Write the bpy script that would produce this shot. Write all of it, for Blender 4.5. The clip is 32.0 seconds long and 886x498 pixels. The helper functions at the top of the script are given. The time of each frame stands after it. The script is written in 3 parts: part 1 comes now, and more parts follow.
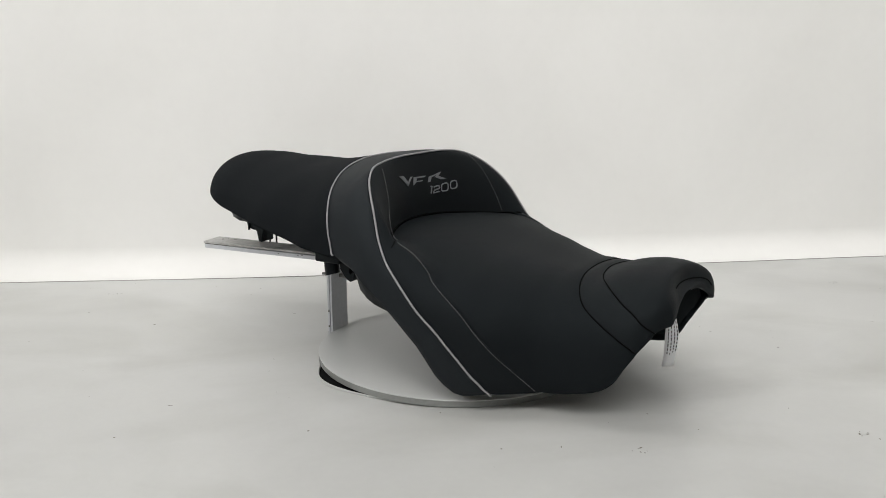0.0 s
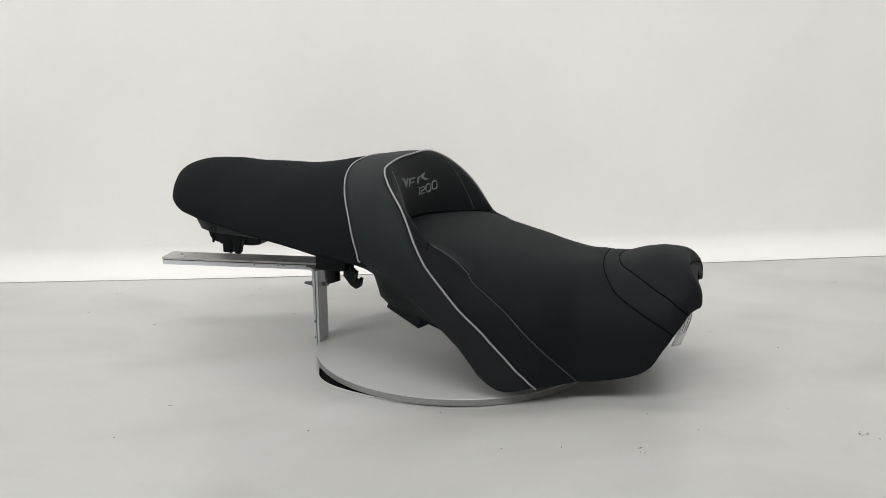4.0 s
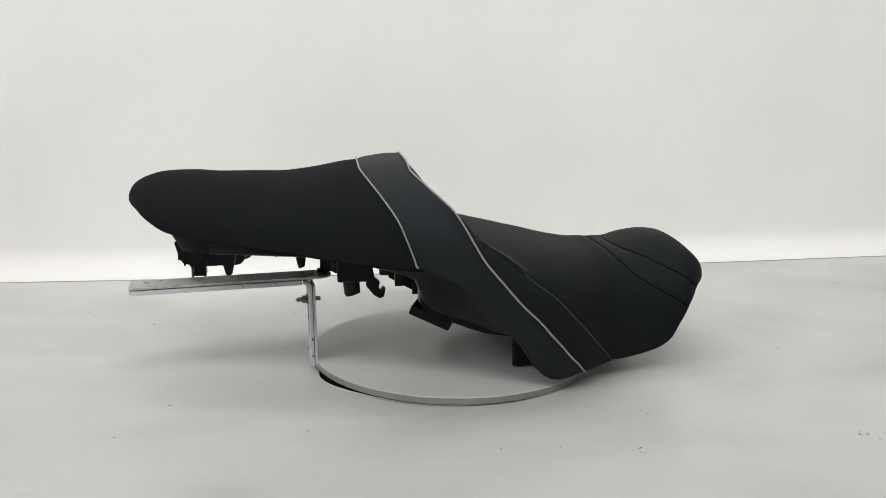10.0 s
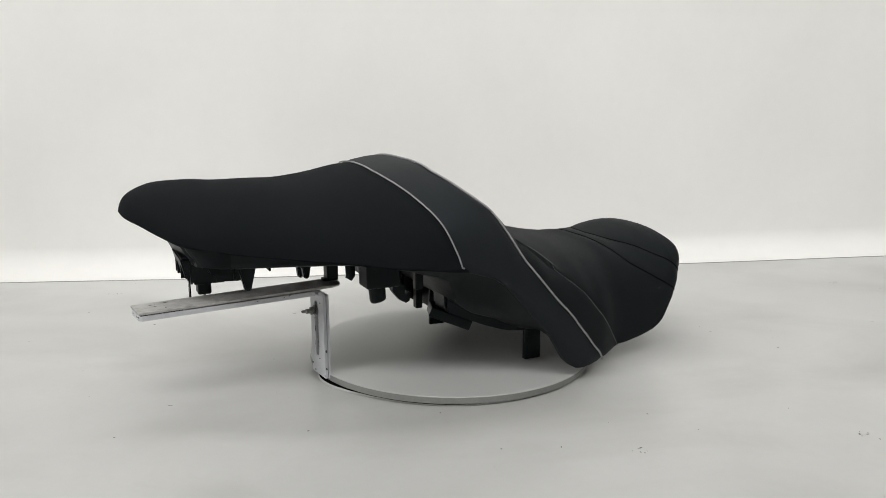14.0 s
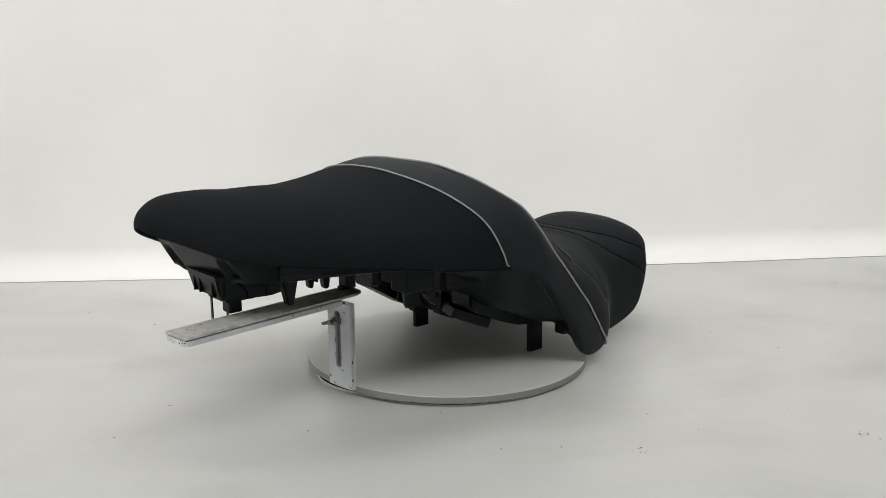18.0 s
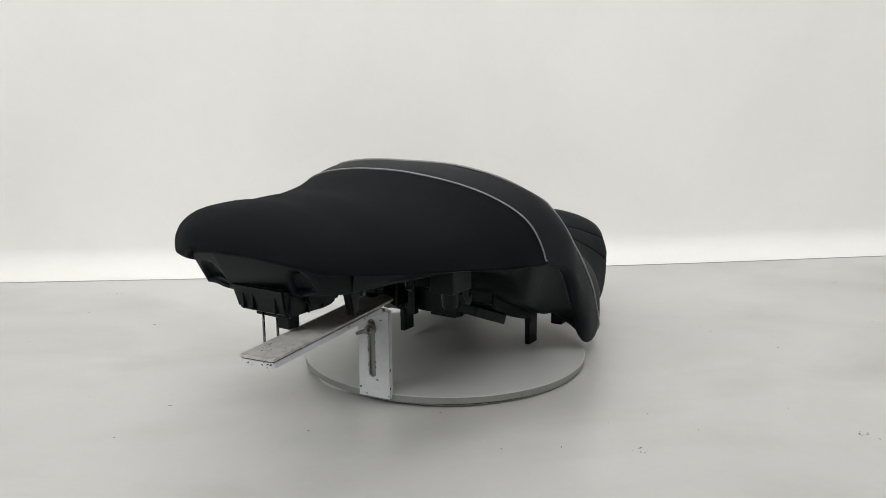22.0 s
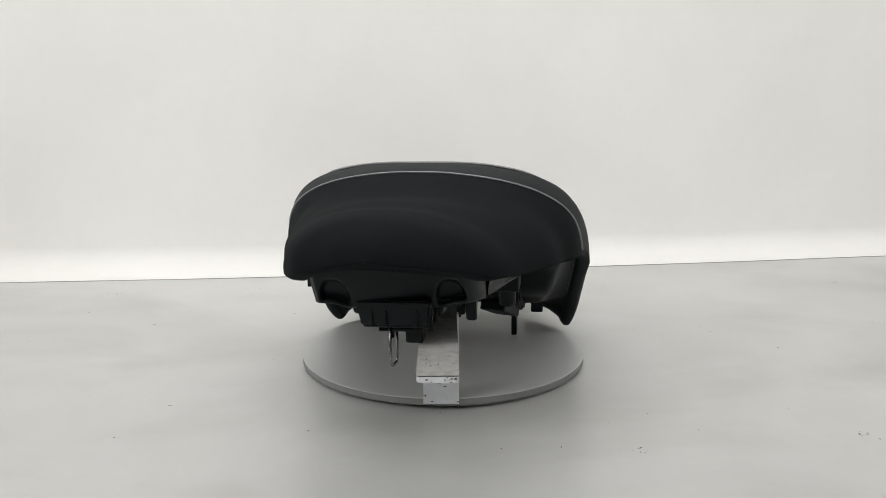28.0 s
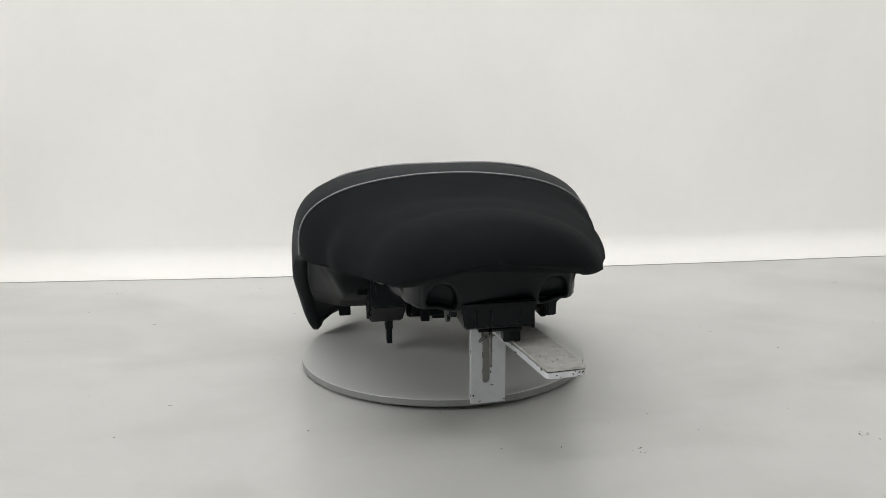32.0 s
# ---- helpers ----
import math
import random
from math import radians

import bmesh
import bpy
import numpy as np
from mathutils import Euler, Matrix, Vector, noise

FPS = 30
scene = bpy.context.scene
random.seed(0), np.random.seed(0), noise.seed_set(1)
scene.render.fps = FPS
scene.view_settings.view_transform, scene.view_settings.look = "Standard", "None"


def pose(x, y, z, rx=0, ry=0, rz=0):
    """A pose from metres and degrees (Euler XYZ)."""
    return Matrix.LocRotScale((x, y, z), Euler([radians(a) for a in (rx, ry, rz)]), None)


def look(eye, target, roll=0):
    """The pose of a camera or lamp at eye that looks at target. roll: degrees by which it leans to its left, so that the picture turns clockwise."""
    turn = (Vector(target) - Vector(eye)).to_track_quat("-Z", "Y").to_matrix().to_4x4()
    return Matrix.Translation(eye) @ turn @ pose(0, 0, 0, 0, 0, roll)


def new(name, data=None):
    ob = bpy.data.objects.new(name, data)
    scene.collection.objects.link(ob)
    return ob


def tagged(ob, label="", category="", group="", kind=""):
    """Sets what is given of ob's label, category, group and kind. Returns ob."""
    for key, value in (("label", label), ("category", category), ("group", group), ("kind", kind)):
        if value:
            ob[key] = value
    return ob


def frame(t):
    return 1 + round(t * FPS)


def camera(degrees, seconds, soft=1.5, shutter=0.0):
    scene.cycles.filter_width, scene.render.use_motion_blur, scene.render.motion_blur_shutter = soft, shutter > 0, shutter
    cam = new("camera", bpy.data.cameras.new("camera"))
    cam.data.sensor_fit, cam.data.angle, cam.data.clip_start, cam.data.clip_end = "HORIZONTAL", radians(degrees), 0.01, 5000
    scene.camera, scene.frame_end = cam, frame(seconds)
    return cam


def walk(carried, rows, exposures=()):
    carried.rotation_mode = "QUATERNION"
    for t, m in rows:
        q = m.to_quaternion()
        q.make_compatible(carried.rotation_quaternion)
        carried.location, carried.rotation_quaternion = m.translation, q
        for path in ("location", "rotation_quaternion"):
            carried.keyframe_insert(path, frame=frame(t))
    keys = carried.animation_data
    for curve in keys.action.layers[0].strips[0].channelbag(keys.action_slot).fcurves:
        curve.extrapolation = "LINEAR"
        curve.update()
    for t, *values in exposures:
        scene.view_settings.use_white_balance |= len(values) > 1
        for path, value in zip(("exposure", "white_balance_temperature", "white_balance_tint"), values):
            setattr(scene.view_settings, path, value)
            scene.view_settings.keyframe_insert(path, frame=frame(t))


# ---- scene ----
# A fixed camera before a white studio sweep; a seat turns slowly on a low turntable.
DECK = 0.011                      # height of the turntable's top above the floor
cam = camera(53.41, 32.0, soft=0.25)
EYE = (0.0, -1.0895, 0.3739 + DECK)
YAW, PITCH = radians(-0.574), radians(12.479)
AIM = (EYE[0] + math.sin(YAW) * math.cos(PITCH), EYE[1] + math.cos(YAW) * math.cos(PITCH), EYE[2] - math.sin(PITCH))
walk(cam, [(0.0, look(EYE, AIM, -0.324)), (32.0, look(EYE, AIM, -0.324))])

# ---- world and light ----
world = bpy.data.worlds.new("studio_world")
scene.world = world
world.use_nodes = True
world.node_tree.nodes["Background"].inputs[0].default_value = (0.9, 0.95, 1.0, 1)
world.node_tree.nodes["Background"].inputs[1].default_value = 0.15


def area_lamp(name, where, target, wide, deep, watts, colour, spread=180):
    data = bpy.data.lights.new(name, "AREA")
    data.shape, data.size, data.size_y, data.energy, data.color = "RECTANGLE", wide, deep, watts, colour
    data.spread = radians(spread)
    ob = new(name, data)
    ob.matrix_world = look(where, target)
    return ob


area_lamp("ceiling_lamp", (-0.45, 0.24, 2.5), (-0.45, 0.25, 0), 2.2, 0.35, 12.5, (1.0, 0.978, 0.965))
# unseen fill lamp, added to brighten the wall behind the turntable
area_lamp("wall_fill_lamp", (0.45, -1.7, 2.45), (0.45, 0.6, 0.8), 3.6, 0.9, 26, (1.0, 0.978, 0.965), 86)
area_lamp("key_lamp", (-2.05, -1.6, 1.6), (0.1, 0.1, 0.1), 0.8, 0.7, 21, (1.0, 0.978, 0.965))
scene.view_settings.exposure = 0.05


# ---- materials ----
def material(name, base, rough=0.5, metal=0.0, spread=0.12, grain=0.0, size=60.0, bump=0.0, bump_size=900.0, spec=0.5, wear=0.07):
    """A surface whose colour and gloss vary at two scales, with a fine relief."""
    m = bpy.data.materials.new(name)
    m.use_nodes = True
    nt = m.node_tree
    n, links = nt.nodes, nt.links
    bsdf = n["Principled BSDF"]
    where = n.new("ShaderNodeTexCoord")
    big, fine = n.new("ShaderNodeTexNoise"), n.new("ShaderNodeTexNoise")
    big.inputs["Scale"].default_value, big.inputs["Detail"].default_value = size / 10, 4
    fine.inputs["Scale"].default_value, fine.inputs["Detail"].default_value = size * 4, 6
    add = n.new("ShaderNodeMath")
    add.operation = "MULTIPLY_ADD"
    links.new(where.outputs["Object"], big.inputs["Vector"])
    links.new(where.outputs["Object"], fine.inputs["Vector"])
    links.new(fine.outputs["Fac"], add.inputs[0])
    add.inputs[1].default_value = grain
    links.new(big.outputs["Fac"], add.inputs[2])
    ramp = n.new("ShaderNodeValToRGB")
    lo = [c * (1 - spread) for c in base]
    hi = [min(1, c * (1 + spread)) for c in base]
    ramp.color_ramp.elements[0].position, ramp.color_ramp.elements[1].position = 0.3, 0.75 + grain * 0.5
    ramp.color_ramp.elements[0].color, ramp.color_ramp.elements[1].color = (*lo, 1), (*hi, 1)
    links.new(add.outputs[0], ramp.inputs["Fac"])
    links.new(ramp.outputs["Color"], bsdf.inputs["Base Color"])
    bsdf.inputs["Metallic"].default_value = metal
    gloss = n.new("ShaderNodeMapRange")
    gloss.inputs["To Min"].default_value, gloss.inputs["To Max"].default_value = max(0.05, rough - wear), min(1, rough + wear)
    links.new(fine.outputs["Fac"], gloss.inputs["Value"])
    links.new(gloss.outputs["Result"], bsdf.inputs["Roughness"])
    bsdf.inputs["Specular IOR Level"].default_value = spec
    if max(base) < 0.02:
        bsdf.inputs["Specular Tint"].default_value = (0.85, 1.0, 1.05, 1)
    if bump:
        tex = n.new("ShaderNodeTexNoise")
        tex.inputs["Scale"].default_value, tex.inputs["Detail"].default_value = bump_size, 3
        links.new(where.outputs["Object"], tex.inputs["Vector"])
        b = n.new("ShaderNodeBump")
        b.inputs["Strength"].default_value, b.inputs["Distance"].default_value = bump, 0.0006
        links.new(tex.outputs["Fac"], b.inputs["Height"])
        links.new(b.outputs["Normal"], bsdf.inputs["Normal"])
    return m


FABRIC = material("black_stretch_fabric", (0.0075, 0.0086, 0.0098), 0.85, grain=0.3, size=90, bump=0.35, bump_size=1800, spec=0.08)
VINYL = material("black_grained_vinyl", (0.0090, 0.0105, 0.0118), 0.6, grain=0.3, size=70, bump=0.3, bump_size=1400, spec=0.09)
BAND = material("dark_grey_grained_vinyl", (0.0125, 0.0142, 0.0162), 0.6, grain=0.3, size=70, bump=0.3, bump_size=1400, spec=0.16)
PAD = material("black_pad_vinyl", (0.0080, 0.0095, 0.0108), 0.62, grain=0.3, size=70, bump=0.3, bump_size=1500, spec=0.085)
SILVER = material("silver_grey_piping", (0.27, 0.27, 0.28), 0.42, grain=0.2)
EMBROIDERY = material("grey_embroidery_thread", (0.17, 0.18, 0.19), 0.7, spread=0.15, size=200, bump=0.3, bump_size=2500)
THREAD = material("light_grey_thread", (0.2, 0.2, 0.2), 0.8)
SEAM_FOLD = material("dark_seam_and_fold_shade", (0.003, 0.003, 0.003), 0.95, spec=0.05)
PLASTIC = material("black_moulded_plastic", (0.0034, 0.0039, 0.0046), 0.40, spread=0.3, grain=0.4, size=50, bump=0.15, bump_size=260, spec=0.2)
LABEL = material("white_woven_label", (0.88, 0.88, 0.89), 0.85, spread=0.05)
INK = material("black_label_print", (0.05, 0.05, 0.055), 0.9)
WHITE_STEEL = material("worn_white_painted_steel", (0.56, 0.575, 0.60), 0.45, spread=0.18, grain=0.5, size=40, bump=0.1, bump_size=200)
ARM_STEEL = material("dirty_worn_white_steel", (0.40, 0.40, 0.385), 0.5, spread=0.3, grain=0.6, size=45, bump=0.15, bump_size=200)
STEEL_SLOT_SHADE = material("bare_grey_steel_and_slot_shade", (0.22, 0.22, 0.21), 0.4, 0.6, spread=0.2, grain=0.4)
BOARD = material("white_laminate_board", (0.53, 0.542, 0.53), 0.4, spread=0.06, grain=0.3, size=30)
RIM = material("scuffed_grey_edge", (0.22, 0.227, 0.218), 0.45, spread=0.2, grain=0.5, size=60)
EDGE = material("pale_grey_edge_shade", (0.33, 0.32, 0.30), 0.7, spread=0.25, grain=0.4, size=40)
DARK = material("dark_gap_base", (0.006, 0.006, 0.006), 0.8, spec=0.1)
WALL = material("white_sweep_paint", (0.82, 0.82, 0.80), 0.75, spread=0.045, grain=0.2, size=14)
FLOOR = material("off_white_floor_sheet", (0.54, 0.547, 0.534), 0.29, spread=0.095, grain=0.15, size=25, wear=0.01)


def smudge(mat, scale, amount, stretch=(1, 1, 1)):
    """Wiped-out dirt: soft dull patches over a surface."""
    n, links = mat.node_tree.nodes, mat.node_tree.links
    bsdf = n["Principled BSDF"]
    old = bsdf.inputs["Base Color"].links[0].from_socket
    where, place, tex, ramp, mix = (n.new("ShaderNode" + k) for k in ("TexCoord", "Mapping", "TexNoise", "ValToRGB", "MixRGB"))
    place.inputs["Scale"].default_value = stretch
    tex.inputs["Scale"].default_value, tex.inputs["Detail"].default_value, tex.inputs["Distortion"].default_value = scale, 7, 0.8
    ramp.color_ramp.elements[0].position, ramp.color_ramp.elements[1].position = 0.46, 0.72
    ramp.color_ramp.elements[0].color, ramp.color_ramp.elements[1].color = (1, 1, 1, 1), (1 - amount, 1 - amount, 1 - amount * 1.1, 1)
    mix.blend_type = "MULTIPLY"
    mix.inputs["Fac"].default_value = 1.0
    links.new(where.outputs["Object"], place.inputs["Vector"])
    links.new(place.outputs["Vector"], tex.inputs["Vector"])
    links.new(tex.outputs["Fac"], ramp.inputs["Fac"])
    links.new(old, mix.inputs["Color1"])
    links.new(ramp.outputs["Color"], mix.inputs["Color2"])
    links.new(mix.outputs["Color"], bsdf.inputs["Base Color"])


smudge(FLOOR, 2.6, 0.17, (1, 1.6, 1))
smudge(FLOOR, 5, 0.06, (1, 1.3, 1))
smudge(WALL, 1.1, 0.05)
smudge(WALL, 3.5, 0.025)
smudge(ARM_STEEL, 60, 0.35)
CEILING = material("white_ceiling_paint", (0.84, 0.84, 0.83), 0.8, spread=0.02)
CHROME = material("polished_steel_rod", (0.16, 0.16, 0.16), 0.25, 1.0, spread=0.1)
CHIP_GAP = material("dark_chipped_paint_and_gap_shade", (0.085, 0.08, 0.072), 0.8, spread=0.4)
GRIME = material("brown_floor_grime", (0.20, 0.19, 0.165), 0.9, spread=0.3)


# ---- mesh helpers ----
def part(name, bm, mat, parent, label="", smooth=False):
    me = bpy.data.meshes.new(name)
    bm.normal_update()
    bm.to_mesh(me)
    bm.free()
    me.materials.append(mat)
    if smooth:
        me.polygons.foreach_set("use_smooth", [True] * len(me.polygons))
    ob = new(name, me)
    if parent is not None:
        ob.parent = parent
    if label:
        tagged(ob, label)
    return ob


def empty(name, label, category, m=None):
    ob = new(name)
    ob.empty_display_size = 0.05
    if m is not None:
        ob.matrix_world = m
    return tagged(ob, label, category)


def box(x0, x1, y0, y1, z0, z1, bevel=0.0, m=None, bm=None, seg=2):
    out = bm if bm is not None else bmesh.new()
    tmp = bmesh.new()
    bmesh.ops.create_cube(tmp, size=1)
    for v in tmp.verts:
        v.co = Vector((x0 + (v.co.x + 0.5) * (x1 - x0), y0 + (v.co.y + 0.5) * (y1 - y0), z0 + (v.co.z + 0.5) * (z1 - z0)))
    if bevel:
        bmesh.ops.bevel(tmp, geom=tmp.edges[:], offset=bevel, segments=seg, affect="EDGES", profile=0.5)
    merge(out, tmp, m)
    return out


def merge(out, tmp, m=None):
    if m is not None:
        tmp.transform(m)
    me = bpy.data.meshes.new("tmp")
    tmp.to_mesh(me)
    tmp.free()
    out.from_mesh(me)
    bpy.data.meshes.remove(me)


def tube(points, radius, sides=8, bm=None, taper=None):
    """A round bar along points, with closed ends."""
    out = bm if bm is not None else bmesh.new()
    rings = []
    pts = [Vector(p) for p in points]
    side = None
    for i, p in enumerate(pts):
        along = (pts[min(i + 1, len(pts) - 1)] - pts[max(i - 1, 0)]).normalized()
        if side is None:
            side = along.orthogonal().normalized()
        side = (side - along * side.dot(along)).normalized()
        up = along.cross(side)
        r = radius * (taper[i] if taper else 1)
        rings.append([out.verts.new(p + (side * math.cos(k * math.tau / sides) + up * math.sin(k * math.tau / sides)) * r) for k in range(sides)])
    for a, b in zip(rings, rings[1:]):
        for k in range(sides):
            out.faces.new((a[k], a[(k + 1) % sides], b[(k + 1) % sides], b[k]))
    out.faces.new(rings[0][::-1])
    out.faces.new(rings[-1])
    return out


def lathe(profile, sides=96, bm=None, centre=(0, 0)):
    """Turns a closed list of (radius, z) about the z axis."""
    out = bm if bm is not None else bmesh.new()
    rings = []
    for r, z in profile:
        if r < 1e-6:
            rings.append([out.verts.new((centre[0], centre[1], z))] * sides)
        else:
            rings.append([out.verts.new((centre[0] + r * math.cos(k * math.tau / sides), centre[1] + r * math.sin(k * math.tau / sides), z)) for k in range(sides)])
    for a, b in zip(rings, rings[1:] + rings[:1]):
        for k in range(sides):
            quad = []
            for v in (a[k], a[(k + 1) % sides], b[(k + 1) % sides], b[k]):
                if v not in quad:
                    quad.append(v)
            if len(quad) > 2:
                try:
                    out.faces.new(quad)
                except ValueError:
                    pass
    bmesh.ops.recalc_face_normals(out, faces=out.faces)
    return out


def pchip(xs, ys):
    """A smooth curve through a few stations that does not overshoot."""
    x, y = np.array(xs, float), np.array(ys, float)
    h = np.diff(x)
    d = np.diff(y) / h
    m = np.zeros(len(x))
    m[0], m[-1] = d[0], d[-1]
    for i in range(1, len(x) - 1):
        if d[i - 1] * d[i] > 0:
            w1, w2 = 2 * h[i] + h[i - 1], h[i] + 2 * h[i - 1]
            m[i] = (w1 + w2) / (w1 / d[i - 1] + w2 / d[i])

    def f(q):
        q = min(max(q, x[0]), x[-1])
        i = min(max(int(np.searchsorted(x, q)) - 1, 0), len(x) - 2)
        t = (q - x[i]) / h[i]
        return float((1 + 2 * t) * (1 - t) ** 2 * y[i] + t * (1 - t) ** 2 * h[i] * m[i] + t * t * (3 - 2 * t) * y[i + 1] + t * t * (t - 1) * h[i] * m[i + 1])
    return f


# ---- the studio: floor, sweep, walls, ceiling ----
# the floor sheet ends along a line behind the turntable
EDGE_A, EDGE_B = Vector((-0.787, 0.389, 0)), Vector((0.8375, 0.573, 0))
EDGE_DIR = (EDGE_B - EDGE_A).normalized()
EDGE_NORMAL = Vector((-EDGE_DIR.y, EDGE_DIR.x, 0))
EDGE_MID = (EDGE_A + EDGE_B) / 2
EDGE_BOW = pchip([-3.3, -0.817, -0.33, 0.29, 0.817, 3.3], [0.09, 0.0, -0.0195, -0.0126, 0.0, 0.06])


def edge_point(along, back, z):
    p = EDGE_MID + EDGE_DIR * along + EDGE_NORMAL * (back + EDGE_BOW(along))
    return Vector((p.x, p.y, z))


def build_studio():
    bm = bmesh.new()
    top = [edge_point(-3.2, 0, 0), edge_point(3.2, 0, 0), edge_point(3.2, -4.4, 0), edge_point(-3.2, -4.4, 0)]
    # the edge is not quite straight
    n = 64
    back = []
    for i in range(n + 1):
        a = -3.2 + 6.4 * i / n
        back.append(edge_point(a, 0.0025 * noise.noise(Vector((a * 3, 0, 0))), 0))
    loop = back + [top[2], top[3]]
    up = [bm.verts.new(p) for p in loop]
    down = [bm.verts.new(p - Vector((0, 0, 0.02))) for p in loop]
    bm.faces.new(up[::-1])
    bm.faces.new(down)
    for i in range(len(up)):
        j = (i + 1) % len(up)
        bm.faces.new((up[i], up[j], down[j], down[i]))
    bmesh.ops.recalc_face_normals(bm, faces=bm.faces)
    tagged(part("floor", bm, FLOOR, None), "off-white scuffed studio floor sheet", "floor", kind="structure")
    # a thin grey strip paints the shadow gap along the sheet's edge
    line = [edge_point(-3.1 + 6.2 * k / 124, -0.001 + 0.0025 * noise.noise(Vector(((-3.1 + 6.2 * k / 124) * 3, 0, 0))), 0.0004) for k in range(125)]
    tagged(part("edge_shade", tube(line, 0.0009, 6), EDGE, None), "thin grey line painting the shadow gap at the floor's edge", "floor edge", kind="structure")
    # sweep: a strip that rises from behind the floor's edge into a wall
    bm = bmesh.new()
    R = 0.048
    profile = [(-0.01, -0.004), (0.02, -0.003)]
    profile += [(0.02 + R * math.sin(a), -0.003 + R * (1 - math.cos(a))) for a in [radians(90 * k / 14) for k in range(1, 15)]]
    profile += [(0.02 + R, 0.5), (0.02 + R, 2.6), (0.05 + R, 2.6), (0.05 + R, -0.03), (-0.01, -0.03)]
    rows = [[bm.verts.new(edge_point(-3.2 + 6.4 * i / 64, y, z)) for y, z in profile] for i in range(65)]
    for a, b in zip(rows, rows[1:]):
        for k in range(len(profile)):
            j = (k + 1) % len(profile)
            bm.faces.new((a[k], a[j], b[j], b[k]))
    bm.faces.new(rows[0])
    bm.faces.new(rows[-1][::-1])
    bmesh.ops.recalc_face_normals(bm, faces=bm.faces)
    sweep = tagged(part("wall_north", bm, WALL, None, smooth=False), "white painted wall with a curved cove at its foot", "wall", kind="structure")
    for poly in sweep.data.polygons:
        poly.use_smooth = abs(poly.normal.z) > 0.02 and abs(poly.normal.z) < 0.9999
    turn = math.degrees(math.atan2(EDGE_DIR.y, EDGE_DIR.x))
    base = Matrix.Translation(EDGE_MID) @ pose(0, 0, 0, 0, 0, turn)
    # unseen walls and ceiling, added to close the room and bounce light
    for name, dims in (("wall_west", (-3.3, -3.2, -4.4, 0.2)), ("wall_east", (3.2, 3.3, -4.4, 0.2)), ("wall_south", (-3.3, 3.3, -4.5, -4.4))):
        bm = box(*dims, -0.02, 2.6, m=base)
        tagged(part(name, bm, WALL, None), "unseen plain white wall closing the room", "wall", kind="structure")
    bm = box(-3.3, 3.3, -4.5, 0.3, 2.6, 2.7, m=base)
    tagged(part("ceiling", bm, CEILING, None), "unseen plain white ceiling closing the room", "ceiling", kind="structure")


build_studio()

def build_marks():
    """Scuffs, specks and crumbs that lie on the floor."""
    rnd = random.Random(12)
    spots = [(-0.559, 0.312, 9), (-0.322, 0.342, 3), (-0.401, 0.357, 3), (-0.436, 0.143, 4), (-0.231, -0.008, 3), (-0.349, -0.247, 3), (-0.151, -0.231, 4), (-0.013, -0.184, 3),
             (0.049, -0.275, 3), (0.188, -0.278, 8), (0.213, -0.188, 3), (0.435, 0.032, 4), (0.365, 0.104, 3), (0.653, 0.375, 6), (0.711, 0.33, 3), (0.424, -0.242, 6), (0.435, -0.253, 3), (0.372, -0.173, 3)]
    bm = bmesh.new()

    def fleck(x, y, r, stretch=1.0, turn=0.0):
        n = 7
        ring = []
        for k in range(n):
            a = math.tau * k / n
            q = r * rnd.uniform(0.5, 1.2)
            px, py = q * math.cos(a) * stretch, q * math.sin(a)
            ring.append((x + px * math.cos(turn) - py * math.sin(turn), y + px * math.sin(turn) + py * math.cos(turn)))
        low = [bm.verts.new((px, py, 0.0003)) for px, py in ring]
        tip = bm.verts.new((x, y, 0.0003 + min(r * 0.4, 0.0006)))
        for k in range(n):
            bm.faces.new((low[k], low[(k + 1) % n], tip))
    for x, y, size in spots:
        if size > 5:
            for k in range(7):
                fleck(x + rnd.gauss(0, size * 0.0007), y + rnd.gauss(0, size * 0.0006), rnd.uniform(0.0005, 0.0013), rnd.uniform(1, 2.5), rnd.uniform(0, 3))
        else:
            fleck(x, y, size * 0.0004)
    for x, y, turn, long in ((-0.557, 0.205, -0.7, 8), (-0.318, -0.162, 0, 7), (0.109, -0.271, 1.3, 5), (0.614, 0.147, 0.1, 7), (-0.241, 0.199, -0.5, 9)):
        fleck(x, y, 0.0006, long, turn)
    for k in range(90):
        fleck(rnd.uniform(-1.2, 1.2), rnd.uniform(-0.9, 0.45), rnd.uniform(0.0003, 0.0008), rnd.uniform(1, 2), rnd.uniform(0, 3))
    tagged(part("floor_specks", bm, GRIME, None), "small dark specks and scuffs scattered on the floor", "dirt", kind="stuff")


build_marks()

# ---- the turntable ----
def build_turntable():
    table = empty("turntable", "low round white display turntable lying on the floor", "turntable")
    def bulge(bm):
        for v in bm.verts:
            r = math.hypot(v.co.x, v.co.y)
            if r > 0.16:
                d = math.degrees(math.atan2(v.co.y, v.co.x)) % 360 - 211
                e = math.exp(-(d / 18) ** 2)
                k = (r + 0.0155 * e) / r
                v.co.x, v.co.y, v.co.z = v.co.x * k, v.co.y * k, v.co.z * (1 + (1.2 * e if v.co.z > 0.0015 else 0))
        return bm
    bm = bulge(lathe([(0.1640, 0.0003), (0.1652, 0.0003), (0.1656, 0.0008), (0.1656, 0.0014), (0.1653, 0.0018), (0.1648, 0.0018), (0.1645, 0.0016), (0.1640, 0.0004)], 160))
    part("base_lip", bm, BOARD, table, "thin pale lip of the base", smooth=False)
